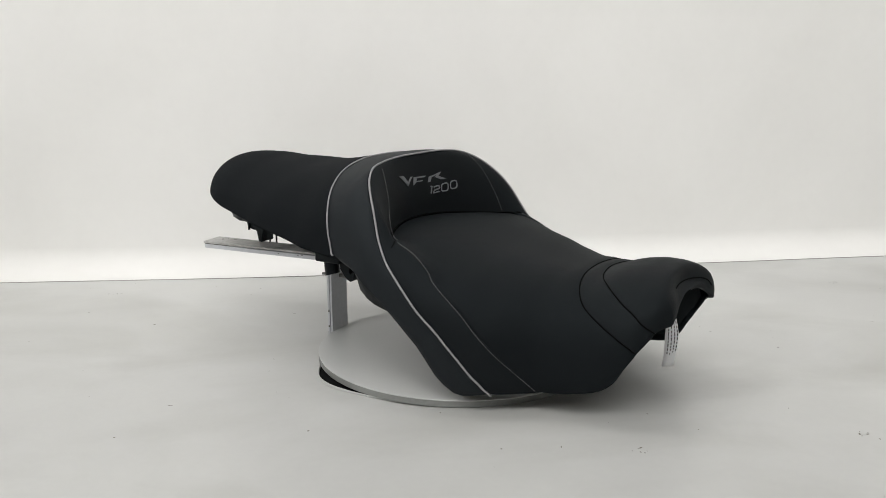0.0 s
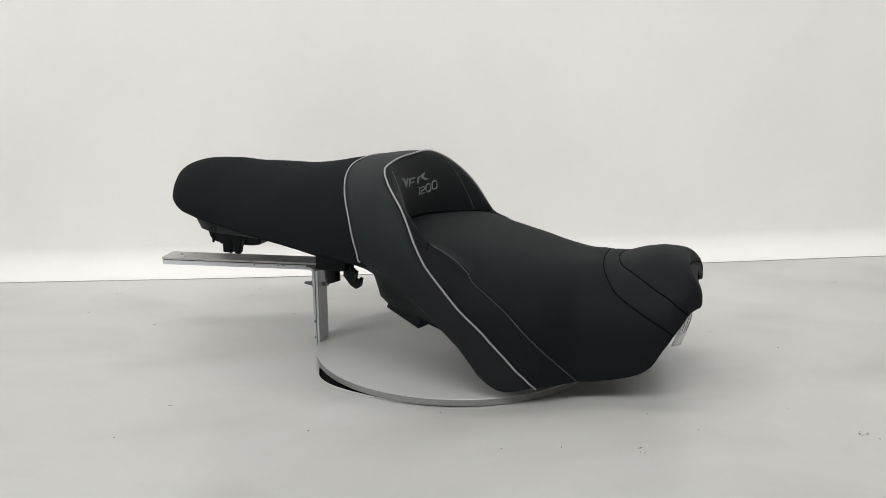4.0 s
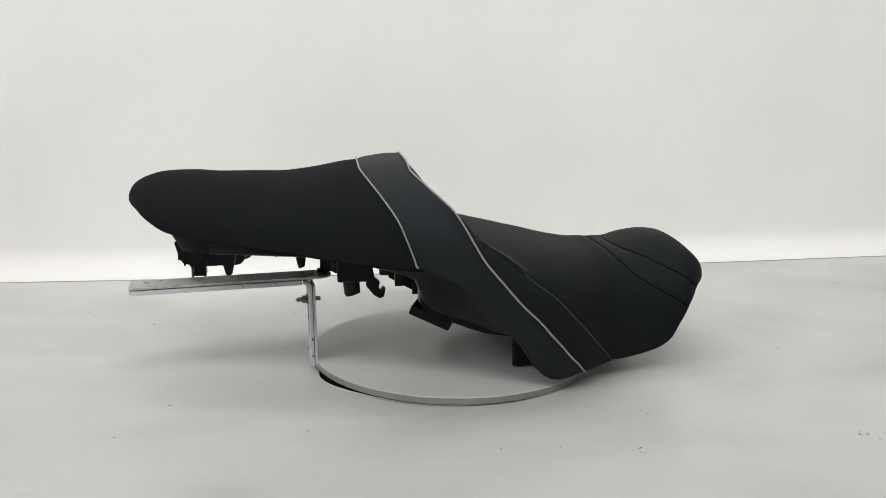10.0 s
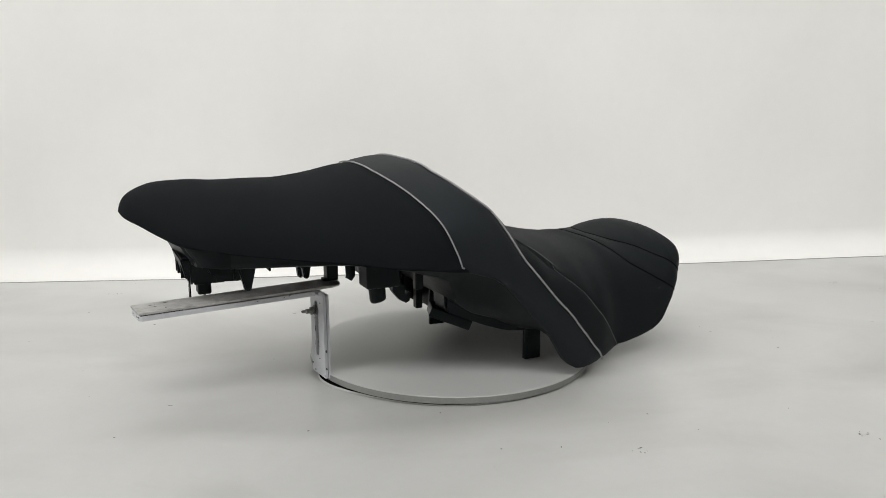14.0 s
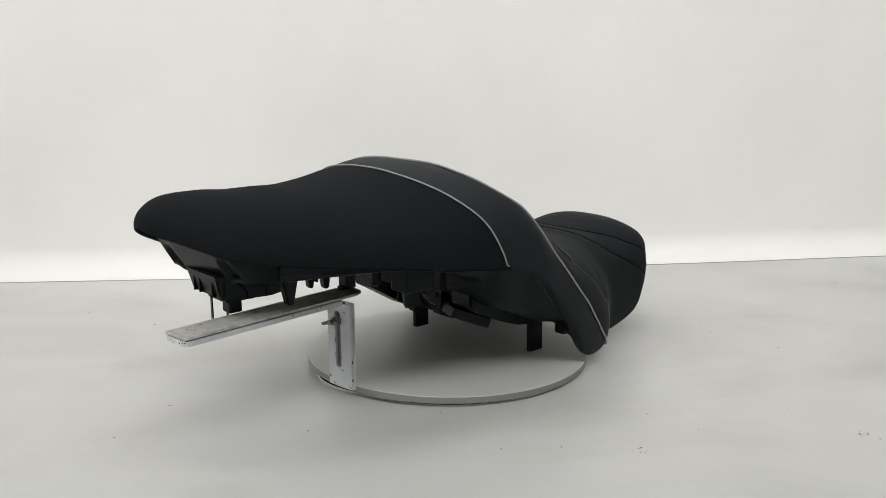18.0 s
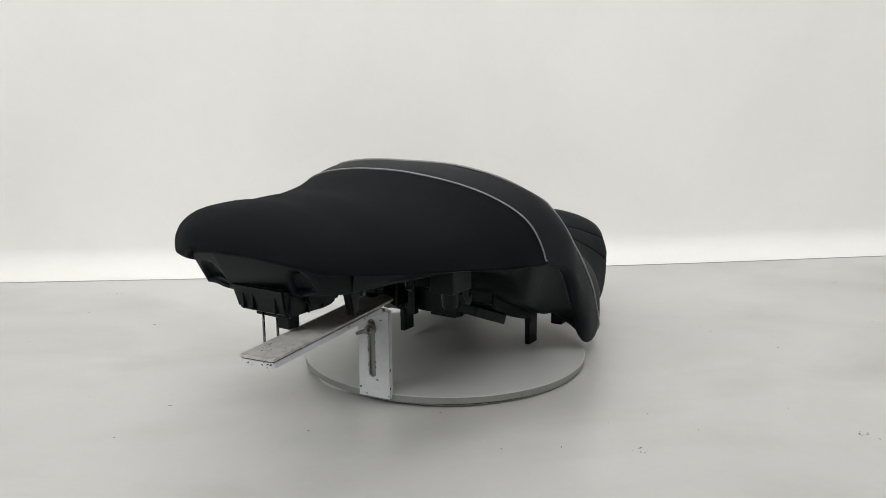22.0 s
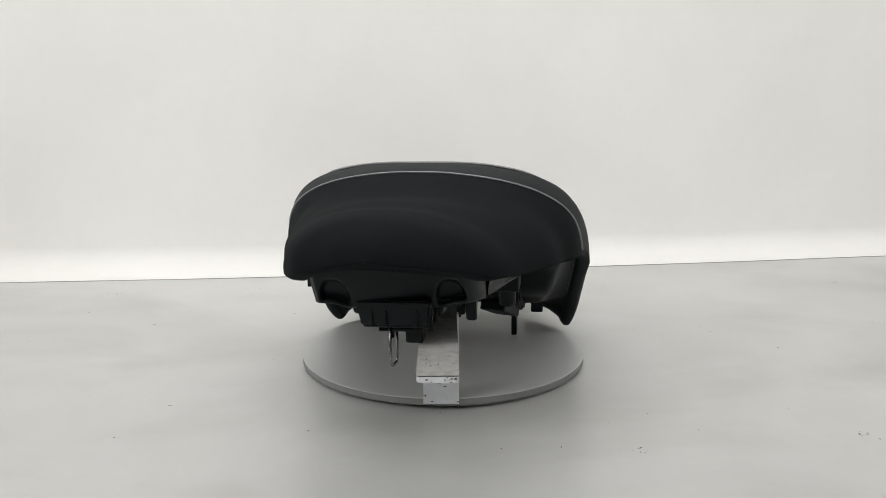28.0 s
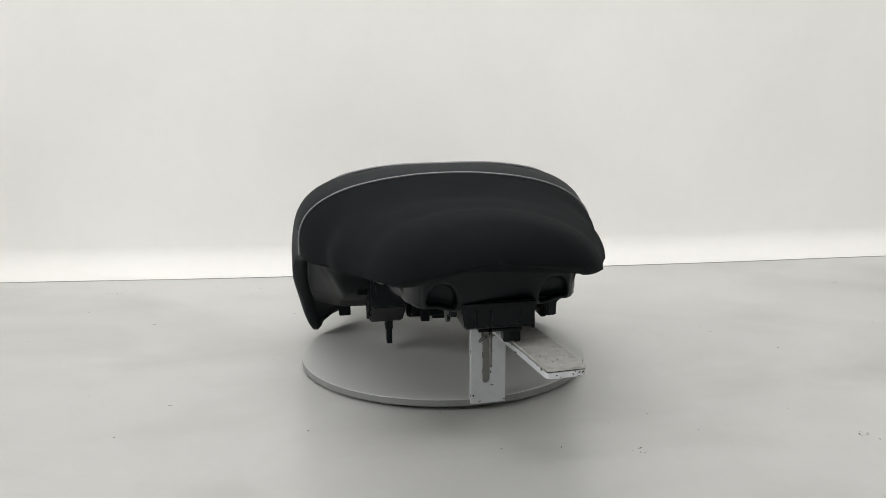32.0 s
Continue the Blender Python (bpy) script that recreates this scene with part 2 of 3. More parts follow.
    # near-black colour paints the dark gap between lip and disc
    bm = bulge(lathe([(0.0, 0.0003), (0.1640, 0.0003), (0.1640, 0.0008), (0.152, 0.0008), (0.152, 0.0045), (0.0, 0.0045)], 160))
    part("base_plate", bm, DARK, table, "base plate, blackened to paint the dark gap under the disc")
    disc = lathe([(0.0, -0.0056), (0.1785, -0.0056), (0.1785, -0.0012), (0.1803, -0.0012), (0.1806, -0.0006), (0.1801, 0.0), (0.0, 0.0)], 160, centre=(0.0077, 0.0092))
    d = part("disc", disc, BOARD, table, "white round disc with a worn rim")
    d.matrix_local = pose(0, 0, DECK, 0.55, 0.95, 0)
    bm = lathe([(0.1786, -0.0087), (0.1797, -0.0087), (0.1805, -0.0081), (0.1806, -0.0015), (0.1803, -0.0013), (0.1786, -0.0013)], 160, centre=(0.0077, 0.0092))
    part("edge_band", bm, RIM, d, "scuffed grey edge band")
    return table, d


TABLE, DISC = build_turntable()

# ---- the seat's shape: stations along its length (u forward, v to its left, z above the deck) ----
SEAT_TURN, SEAT_SIDE, SEAT_ROLL, SEAT_TILT = -31.65, 0.0144, -0.604, 0.119
ZT = pchip([-0.392, -0.39, -0.387, -0.38, -0.368, -0.352, -0.335, -0.315, -0.284, -0.248, -0.212, -0.177, -0.141, -0.116, -0.098, -0.075, -0.058, -0.045, -0.033, -0.016, 0.002, 0.01, 0.016, 0.022, 0.03, 0.04, 0.072, 0.108, 0.144, 0.172, 0.186, 0.208, 0.243, 0.261, 0.275, 0.287, 0.308, 0.322, 0.328],
           [0.2076, 0.2140, 0.2200, 0.2264, 0.2319, 0.2359, 0.2369, 0.2368, 0.2342, 0.2337, 0.2324, 0.2355, 0.2415, 0.2455, 0.2483, 0.2503, 0.2498, 0.2460, 0.2385, 0.2215, 0.1925, 0.1795, 0.1735, 0.1715, 0.1684, 0.1648, 0.1524, 0.1445, 0.1370, 0.1344, 0.1354, 0.1353, 0.1435, 0.1457, 0.1448, 0.1426, 0.1315, 0.1110, 0.1020])
WI = pchip([-0.392, -0.39, -0.385, -0.375, -0.36, -0.34, -0.31, -0.28, -0.24, -0.2, -0.15, -0.1, -0.05, 0, 0.05, 0.09, 0.128, 0.18, 0.23, 0.275, 0.29, 0.3, 0.31, 0.318, 0.324, 0.328],
           [0.0003, 0.0141, 0.0295, 0.0498, 0.0752, 0.0919, 0.1061, 0.1146, 0.1285, 0.1431, 0.1510, 0.1695, 0.1775, 0.1860, 0.1828, 0.1745, 0.1641, 0.1304, 0.1204, 0.1116, 0.1005, 0.0892, 0.0724, 0.0545, 0.0345, 0.0003])
ZW = pchip([-0.392, -0.36, -0.3, -0.2, -0.1, -0.05, 0, 0.05, 0.1, 0.128, 0.18, 0.24, 0.28, 0.3, 0.328],
           [0.2074, 0.1928, 0.1736, 0.1611, 0.1481, 0.1483, 0.1158, 0.0880, 0.0602, 0.0383, 0.0380, 0.0451, 0.0773, 0.1000, 0.1015])
ZL = pchip([-0.392, -0.39, -0.386, -0.375, -0.36, -0.33, -0.3, -0.26, -0.2, -0.15, -0.1, -0.07, -0.04, -0.02, 0, 0.02, 0.04, 0.057, 0.067, 0.08, 0.1, 0.128, 0.178, 0.205, 0.24, 0.256, 0.268, 0.28, 0.29, 0.3, 0.328],
           [0.2072, 0.2042, 0.2015, 0.1970, 0.1895, 0.1767, 0.1745, 0.1701, 0.1628, 0.1557, 0.1469, 0.1422, 0.1369, 0.1299, 0.1123, 0.0904, 0.0682, 0.0490, 0.0322, 0.0157, 0.0057, 0.0103, 0.0123, 0.0151, 0.0230, 0.0332, 0.0520, 0.0686, 0.0840, 0.0945, 0.1010])
WR = pchip([-.392, -.36, -.2, -.1, 0, .08, .128, .2, .28, .328],
           [.0023, .0106, .0098, .0073, .0076, .0130, .0057, .0057, .0020, .0027])
SQ = pchip([-.392, -.3, -.1, -.02, .012, .03, .06, .1, .2, .26, .328],
           [2.00, 2.10, 2.42, 3.40, 3.75, 3.45, 2.90, 2.93, 2.68, 2.43, 2.52])
LEAN_K, LEAN_V = 0.095, 0.00200
S_W = 0.6


def LEAN(u, z):
    """The rear half leans a little sideways."""
    f = min(1, max(0, (.03 - u) / .07))
    g = min(1, max(0, (-.06 - u) / .1))
    low = min(1, max(0, (.240 - z) / .05))
    return f * f * (3 - 2 * f) * (LEAN_K * (z - .2) + LEAN_V) - 0.006 * g * low * min(1, max(0, (u + .385) / .04))


def body(u, s):
    """The point of the cover at station u; s runs from 0 at the crown to 1 at the lower edge (negative on the right side), then into the hem."""
    a, sign = abs(s), (1 if s >= 0 else -1)
    w, zw, zl = WI(u), ZW(u), ZL(u)
    zt = ZT(u)
    wl = max(w - WR(u), 0.001)
    if a <= S_W:
        q, e = a / S_W * math.pi / 2, 2 / SQ(u)
        v, z = w * math.sin(q) ** e, zw + (zt - zw) * max(math.cos(q), 0) ** e
    elif a <= 1:
        q = (a - S_W) / (1 - S_W) * math.pi / 2
        v, z = wl + (w - wl) * math.cos(q), zw - (zw - zl) * math.sin(q)
    else:
        t = a - 1
        v, z = wl - min(t, .1) * 0.1 * min(1, w / .05), zl + max(0, t - 0.06) * min(0.15, 2.0 * max(0, zt - zl - 0.004))
    if -0.09 < u < 0.11:
        # the padded step leans a little to one side
        z -= 0.065 * v * sign * math.exp(-((u - 0.014) / 0.036) ** 2) * max(0, 1 - (a / 0.55) ** 2)
    if u < -0.3 and sign > 0:
        # the left edge of the tail hangs a little lower
        z -= 0.0045 * min(1, (-0.3 - u) / 0.05) * min(1, max(0, (a - 0.2) / 0.5)) * min(1, max(0, (u + 0.392) / 0.02))
    if u > 0.2 and sign > 0:
        # the left cheek of the front hangs a little lower
        z -= 0.005 * min(1, (u - 0.2) / 0.05) * min(1, max(0, (a - 0.4) / 0.25))
    v = v * sign + LEAN(u, z)
    # the front is hollowed between two cheeks, where it meets the tank
    if u > 0.282:
        f = min(1, (u - 0.282) / 0.042)
        f = f * f * (3 - 2 * f) * max(0, 1 - (v / 0.078) ** 2)
        u, z = u - 0.027 * f, z + max(0, 0.128 - z) * 0.66 * f
    return Vector((u, v, z))


def crease_height(v):
    """How high the pad's rear edge meets the lumbar panel."""
    return 0.1705 - 0.027 * v - 0.476 * v * v


TOP_U, PAD_U = -0.060, 0.072


def skin(u, s):
    """The cover, with the lumbar panel scooped out between its two wings and the pad running back into the scoop."""
    p = body(u, s)
    if not TOP_U < u < PAD_U or abs(s) > 0.5:
        return p
    k = 0.92 * max(0.0, 1 - ((p.y - 0.004) / 0.165) ** 2) ** 1.3
    if k <= 0:
        return p
    fade = min(1, max(0, (0.172 - abs(p.y)) / 0.045))
    fade = fade * fade * (3 - 2 * fade)
    uc, zc = CREASE(s), crease_height(p.y)
    if u <= uc:
        top, low = body(TOP_U, s).z, body(uc, s).z
        z = top - (top - p.z) * (top - zc) / max(top - low, 0.01)
        return Vector((TOP_U + (u - TOP_U) * (1 - k), p.y, p.z + (z - p.z) * fade))
    back = TOP_U + (uc - TOP_U) * (1 - k)
    x = (u - uc) / (PAD_U - uc)
    front = body(PAD_U, s).z
    slope = (body(PAD_U + 0.004, s).z - front) / 0.004
    bend = min(2.2, max(1.0, slope * (PAD_U - back) / min(front - zc, -0.001)))
    z = zc + (front - zc) * x ** bend
    return Vector((back + x * (PAD_U - back), p.y, p.z + (z - p.z) * fade))


def skin_normal(u, s):
    du, ds = 0.002, 0.01
    a = skin(u + du, s) - skin(u - du, s)
    b = skin(u, s + ds) - skin(u, s - ds)
    n = a.cross(b)
    return n.normalized() if n.length > 1e-12 else Vector((0, 0, 1))


def border(stations, us):
    """A line over the cover, the same on both sides: u as a function of |s|."""
    f = pchip(stations, us)
    return lambda s: f(min(abs(s), 1.0))


P2 = border([0, .09, .155, .215, .335, .455, .555, .62, .75, 1], [-.1165, -.1165, -.1135, -.1085, -.0945, -.079, -.0685, -.0600, -.0540, -.051])
P1 = border([0, .08, .16, .25, .30, .34, .38, .415, .44, .48, .52, .55, .575, .59, .6, .63, .67, .72, .8, .9, 1], [-.056, -.058, -.059, -.0410, -.0275, -.0180, -.0062, .0020, .0090, .0195, .0350, .0500, .0640, .0757, .0840, .0975, .1130, .1237, .1296, .1344, .136])
CREASE = border([0, .07, .12, .18, .24, .28, .30, .315, .33, .375, .44, .48, .52, .55, .575, .59, .6, .63, .67, .72, .8, .9, 1], [.0045, .0035, .0035, .0050, .0085, .0125, .0165, .021, .038, .0615, .0890, .1080, .1285, .1382, .1467, .1529, .1585, .1624, .1658, .170, .1755, .1803, .1819])
SEAM_A = border([0, .1, .18, .235, .315, .395, .44, .48, .52, .55, .575, .6, .67, .8, 1], [.191, .194, .199, .204, .2141, .231, .2430, .2531, .2612, .2667, .2711, .2752, .2773, .2794, .2804])
SEAM_B = border([0, .09, .205, .305, .42, .48, .52, .55, .575, .6, .67, .8, 1], [.2075, .214, .231, .2505, .273, .2807, .2848, .2874, .2896, .2918, .2930, .2942, .295])
TAIL, NOSE = (lambda s: -.392), (lambda s: .328)
S_ROWS = [-1.16, -1.1, -1.05] + [math.copysign(abs(k / 84) ** 0.9, k) for k in range(-84, 85)] + [1.05, 1.1, 1.16]


def cover(name, parent, mat, start, stop, count, label, ease=(1, 1), puff=0.0016, soft=0.005, fold=(0, 0)):
    """One panel of the cover between two border lines, sunk along them where it is sewn."""
    bm = bmesh.new()
    ts = []
    for k in range(count + 1):
        t = k / count
        if ease == "in":
            t = t ** 2
        elif ease == "out":
            t = 1 - (1 - t) ** 2
        ts.append(t)
    grid = []
    for s in S_ROWS:
        a, b = start(s), stop(s)
        row = []
        for t in ts:
            u = a + (b - a) * t
            lift = 0.0
            if puff:
                d = min((u - a) if start is not TAIL else 9, (b - u) if stop is not NOSE else 9)
                lift = puff * (1 - math.exp(-d / soft)) - puff
            # the deep fold between backrest and pad, across the middle only
            deep = min(1, max(0, (0.33 - abs(s)) / 0.05))
            lift -= deep * (fold[0] * math.exp(-(u - a) / 0.0055) + fold[1] * math.exp(-(b - u) / 0.008))
            row.append(bm.verts.new(skin(u, s) + skin_normal(u, s) * lift))
        grid.append(row)
    for r0, r1 in zip(grid, grid[1:]):
        for k in range(count):
            bm.faces.new((r0[k], r1[k], r1[k + 1], r0[k + 1]))
    bmesh.ops.remove_doubles(bm, verts=bm.verts, dist=1e-5)
    bmesh.ops.recalc_face_normals(bm, faces=bm.faces)
    return part(name, bm, mat, parent, label, smooth=True)


def line_on(border_line, s0, s1, count, lift):
    pts = []
    for k in range(count + 1):
        s = s0 + (s1 - s0) * k / count
        u = border_line(s)
        pts.append(skin(u, s) + skin_normal(u, s) * lift)
    return pts


def dashes(pts, length, gap, radius):
    """Single stitches along a line."""
    bm = bmesh.new()
    run, start = 0.0, None
    fine = []
    for a, b in zip(pts, pts[1:]):
        n = max(1, int((b - a).length / 0.0006))
        fine += [a.lerp(b, i / n) for i in range(n)]
    last = None
    seg = []
    for p in fine:
        if last is not None:
            run += (p - last).length
        last = p
        phase = run % (length + gap)
        if phase < length:
            seg.append(p)
        elif seg:
            if len(seg) > 2:
                tube([seg[0], seg[len(seg) // 2], seg[-1]], radius, 5, bm)
            seg = []
    return bm


def s_at(u, v):
    """The s at which station u has the half width v, on the upper side."""
    f = min(1, abs(v) / WI(u))
    return math.copysign(math.asin(min(1, f ** (SQ(u) / 2))) / (math.pi / 2) * S_W, v)


# the tray under the cover: its floor's height and half width
ZP = pchip([-.386, -.36, -.343, -.33, -.2, -.12, -.08, -.058, -.05, 0, .05, .1, .2, .235, .26, .285, .30], [.200, .184, .160, .1505, .1500, .1415, .131, .122, .098, .072, .050, .042, .046, .080, .105, .116, .120])
VP = pchip([-.386, -.36, -.34, -.32, -.28, -.2, -.1, -.05, 0, .1, .2, .28, .31, .322], [.004, .034, .050, .062, .084, .108, .132, .132, .130, .118, .090, .074, .045, .006])


def ease(x):
    x = min(1.0, max(0.0, x))
    return x * x * (3 - 2 * x)


def tail_moulding():
    """The rear wall of the tray: a bulging middle, two arched pockets and a lug at each end, closed at the sides."""
    bm = bmesh.new()
    wall = pchip([0.1485, 0.151, 0.155, 0.172, 0.186, 0.197], [-.3290, -.3325, -.3345, -.3440, -.3510, -.3560])
    rows = []
    vs = [0.0670 - 0.1425 * k / 120 for k in range(121)]
    for v in vs:
        skew = max(0.0, 0.03 - v) * 0.115
        end = ease((v + 0.0755) / 0.005) * ease((0.0670 - v) / 0.005)
        foot = 0.1485 + 0.0050 * ease((abs(v + 0.006) - 0.040) / 0.018)
        row = [bm.verts.new((-.262, v, foot - 0.001))]
        for k in range(27):
            z = foot + (0.197 - foot) * k / 26
            deep = 0.0
            for centre, half in ((0.0465, 0.0130), (-0.0575, 0.0125)):
                d = abs(v - centre) / half
                top = 0.1805 - 0.012 * min(d, 1.2) ** 3
                deep = max(deep, ease((1.0 - d) / 0.35 + 0.5) * ease((top - z) / 0.006) * ease((z - foot - 0.0025) / 0.003))
            u = wall(z) + skew + 0.008 * deep + 0.004 * (1 - end)
            row.append(bm.verts.new((u, v + LEAN(-.33, z) * 0.4, z)))
        rows.append(row)
    # slanting side facets that run forwards from the lugs
    for sgn, row in ((1, rows[0]), (-1, rows[-1])):
        for u, out in ((-.298, 0.009), (-.245, 0.016)):
            side = [bm.verts.new((max(u, p.co.x), p.co.y + sgn * out, p.co.z - (0.002 if k < 3 else 0))) for k, p in enumerate(row)]
            if sgn > 0:
                rows.insert(0, side)
            else:
                rows.append(side)
    for a, b in zip(rows, rows[1:]):
        for k in range(len(a) - 1):
            bm.faces.new((a[k], b[k], b[k + 1], a[k + 1]))
    bmesh.ops.recalc_face_normals(bm, faces=bm.faces)
    return bm


def build_pan(seat):
    """The black moulded tray with its lugs, ribs, feet, boss, hook and rods."""
    bm = bmesh.new()
    rows = []
    us = [-.29 + .01 * k for k in range(23)] + [-.058, -.0535, -.05] + [-.04 + .01 * k for k in range(33)] + [.288]
    for u in us:
        wl, zl = max(WI(u) - WR(u), 0.002), ZL(u)
        zp, vp = ZP(u), min(VP(u), wl * 0.8)
        lip = min(0.010, wl * 0.35)
        edge = [(wl - lip, zl + 0.006), (wl - lip - 0.003, zl + 0.0045 if zp < zl else zl + 0.012)]
        mid = (edge[-1][0] * 0.35 + vp * 0.65, edge[-1][1] * 0.35 + zp * 0.65)
        half = edge + [mid, (vp + 0.002, zp + 0.002), (vp - 0.004 if vp > .01 else vp * .5, zp), (vp * 0.5, zp), (0, zp)]
        ring = [(-v, z) for v, z in half] + [(v, z) for v, z in half[-2::-1]]
        rows.append([bm.verts.new((u, v + LEAN(u, z), z)) for v, z in ring])
    for a, b in zip(rows, rows[1:]):
        for k in range(len(a) - 1):
            bm.faces.new((a[k], b[k], b[k + 1], a[k + 1]))
    bmesh.ops.recalc_face_normals(bm, faces=bm.faces)
    pan = part("seat_pan", bm, PLASTIC, seat, "black moulded plastic tray with ribs and lugs", smooth=True)
    def prism(profile, v0, v1, bevel=0.0025):
        b = bmesh.new()
        lo = [b.verts.new((u, v0, z)) for u, z in profile]
        hi = [b.verts.new((u, v1, z)) for u, z in profile]
        b.faces.new(lo)
        b.faces.new(hi[::-1])
        for k in range(len(lo)):
            j = (k + 1) % len(lo)
            b.faces.new((lo[k], hi[k], hi[j], lo[j]))
        bmesh.ops.recalc_face_normals(b, faces=b.faces)
        bmesh.ops.bevel(b, geom=b.edges[:], offset=bevel, segments=2, affect="EDGES")
        return b
    part("tail_panel", tail_moulding(), PLASTIC, pan, "moulded tail panel with two arched pockets", smooth=True)
    part("tail_floor", prism([(-.322, .158), (-.318, .1495), (-.262, .1465), (-.236, .1500), (-.236, .160)], -.070, .060, 0.002), PLASTIC, pan)
    # the cover's fabric is drawn under the tail
    bm = bmesh.new()
    rows = []
    for k in range(19):
        u = -.3912 + .0612 * (k / 18) ** 1.5
        wl, zl = max(WI(u) - WR(u), 0.001), ZL(u)
        rows.append([bm.verts.new(Vector((u, wl * f + LEAN(u, zl), zl + .0006 + .004 * (1 - f * f) * min(1, k / 6)))) for f in [j / 8 - 1 for j in range(17)]])
    for a, b in zip(rows, rows[1:]):
        for k in range(len(a) - 1):
            bm.faces.new((a[k], b[k], b[k + 1], a[k + 1]))
    bmesh.ops.recalc_face_normals(bm, faces=bm.faces)
    part("tail_hem", bm, FABRIC, seat, "black fabric drawn under the tail", smooth=True)
    box_bm = prism([(-.3365, .1580), (-.3345, .1505), (-.3305, .1325), (-.3235, .1285), (-.272, .1255), (-.258, .1275), (-.250, .1490)], -.0425, .0250, 0.002)
    for v in box_bm.verts:
        # walls lean inwards towards the foot
        f = (0.150 - v.co.z) / 0.024
        v.co.y += (-0.004 if v.co.y > -.008 else 0.0025) * f
    part("tail_box", box_bm, PLASTIC, pan, "stepped box moulded under the tail")
    for v0, v1, u0 in ((0.0262, 0.0335, -.318), (-0.0500, -0.0432, -.312)):
        part("box_wing", prism([(u0, .1500), (u0 + .006, .1380), (u0 + .030, .1340), (u0 + .040, .1500)], v0, v1, 0.0015), PLASTIC, pan)
    part("tail_step", box(-.321, -.288, -.033, .008, .1245, .1280, 0.001), PLASTIC, pan)
    for v in (.0115, -.0015, -.0300):
        part("rib", box(-.3345, -.329, v - .0011, v + .0011, .133, .149, 0.0005), PLASTIC, pan)
    for u in (-.325, -.300, -.278):
        part("rib", box(u - .0012, u + .0012, -.0435, -.0405, .128, .149, 0.0006), PLASTIC, pan)
    for u in (-.25, -.215, -.18, -.15):
        for sgn in (1, -1):
            bm = box(u - .001, u + .001, sgn * .082 - .014, sgn * .082 + .014, .1465, .156, 0.0004)
            part("rib", bm, PLASTIC, pan)
    foot = bmesh.new()
    box(-.3175, -.3025, -.0325, -.0160, .1124, .128, 0.002, bm=foot)
    part("foot", foot, PLASTIC, pan, "short foot resting on the arm")
    a, b = Vector((-.3226, -.003, 0)), Vector((-.3068, -.006, 0))
    bend = [(0, .130), (0, .0965), (.08, .0928), (.25, .0908), (.5, .0903), (.75, .0908), (.92, .0928), (1, .0965), (1, .130)]
    part("rod", tube([a.lerp(b, f) + Vector((0, 0, z)) for f, z in bend], 0.0014, 10), CHROME, pan, "polished bent steel rod", smooth=True)
    # tapered tabs that straddle the arm
    for u, v, z, w in ((-.2705, -.0725, .1225, .009), (-.190, -.015, .1150, .008), (-.188, .021, .108, .007)):
        bm = bmesh.new()
        bmesh.ops.create_cube(bm, size=1)
        for q in bm.verts:
            low = q.co.z < 0
            q.co = Vector((u + q.co.x * w * (0.7 if low else 2.2), v + q.co.y * 0.010, z if low else 0.150))
        bmesh.ops.bevel(bm, geom=bm.edges[:], offset=0.0012, segments=2, affect="EDGES")
        part("tab", bm, PLASTIC, pan)
    part("round_tab", tube([(-.262, .030, .1315), (-.262, .0265, .1315)], 0.0125, 24), PLASTIC, pan, "rounded grey tab")
    clip = box(-.166, -.152, -.022, -.006, .110, .150, 0.0015)
    box(-.170, -.160, -.020, -.009, .107, .113, 0.001, bm=clip)
    part("clip", clip, PLASTIC, pan, "black moulded clip")
    for v in (-.055, .050):
        part("catch", tube([(-.148, v, .150), (-.1475, v, .122), (-.150, v, .118)], 0.0055, 12, taper=[1.2, 1, .8]), PLASTIC, pan)
    # boss and hook beneath the middle
    block = part("boss_block", box(-.146, -.106, -.110, -.080, .117, .148, 0.002), PLASTIC, pan)
    part("boss", tube([(-.1305, -.096, .122), (-.1290, -.096, .1015), (-.1286, -.096, .1)], 0.0105, 20, taper=[.95, .9, .82]), PLASTIC, pan, "round black boss")
    hook = [(-.112, .125), (-.113, .110), (-.104, .0985), (-.097, .0945), (-.0925, .0965), (-.0905, .106), (-.0935, .1075), (-.0955, .1035), (-.0985, .1065), (-.097, .114), (-.103, .119), (-.1045, .130)]
    bm = bmesh.new()
    a = [bm.verts.new((u, -.091, z)) for u, z in hook]
    b = [bm.verts.new((u, -.101, z)) for u, z in hook]
    bm.faces.new(a)
    bm.faces.new(b[::-1])
    for k in range(len(a)):
        j = (k + 1) % len(a)
        bm.faces.new((a[k], b[k], b[j], a[j]))
    bmesh.ops.recalc_face_normals(bm, faces=bm.faces)
    part("hook", bm, PLASTIC, pan, "black plastic hook")
    part("tab", box(-.078, -.068, -.085, -.075, .104, .13, 0.001), PLASTIC, pan)
    part("tab", box(-.036, -.027, .018, .029, .050, .085, 0.001), PLASTIC, pan)
    # ledges along both sides below the cover's edge
    for sgn in (1, -1):
        pts = []
        for k in range(25):
            u = -.250 + .127 * k / 24
            pts.append((u, sgn * (WI(u) - WR(u) - .022) + LEAN(u, ZL(u)), ZL(u) - .011 + .009 * (k / 24)))
        bm = tube(pts, 0.0042, 4, taper=[1 - 0.55 * k / 24 for k in range(25)])
        part("ledge", bm, PLASTIC, pan)
    # the rubber block and the ribbed mass round it
    tilt = Matrix.Translation((-.033, -.0800, .0665)) @ pose(0, 0, 0, 0, 22, -18)
    part("rubber_block", box(-.026, .026, -.016, .016, -.0065, .006, 0.0015, tilt), PLASTIC, pan, "thick black rubber block")
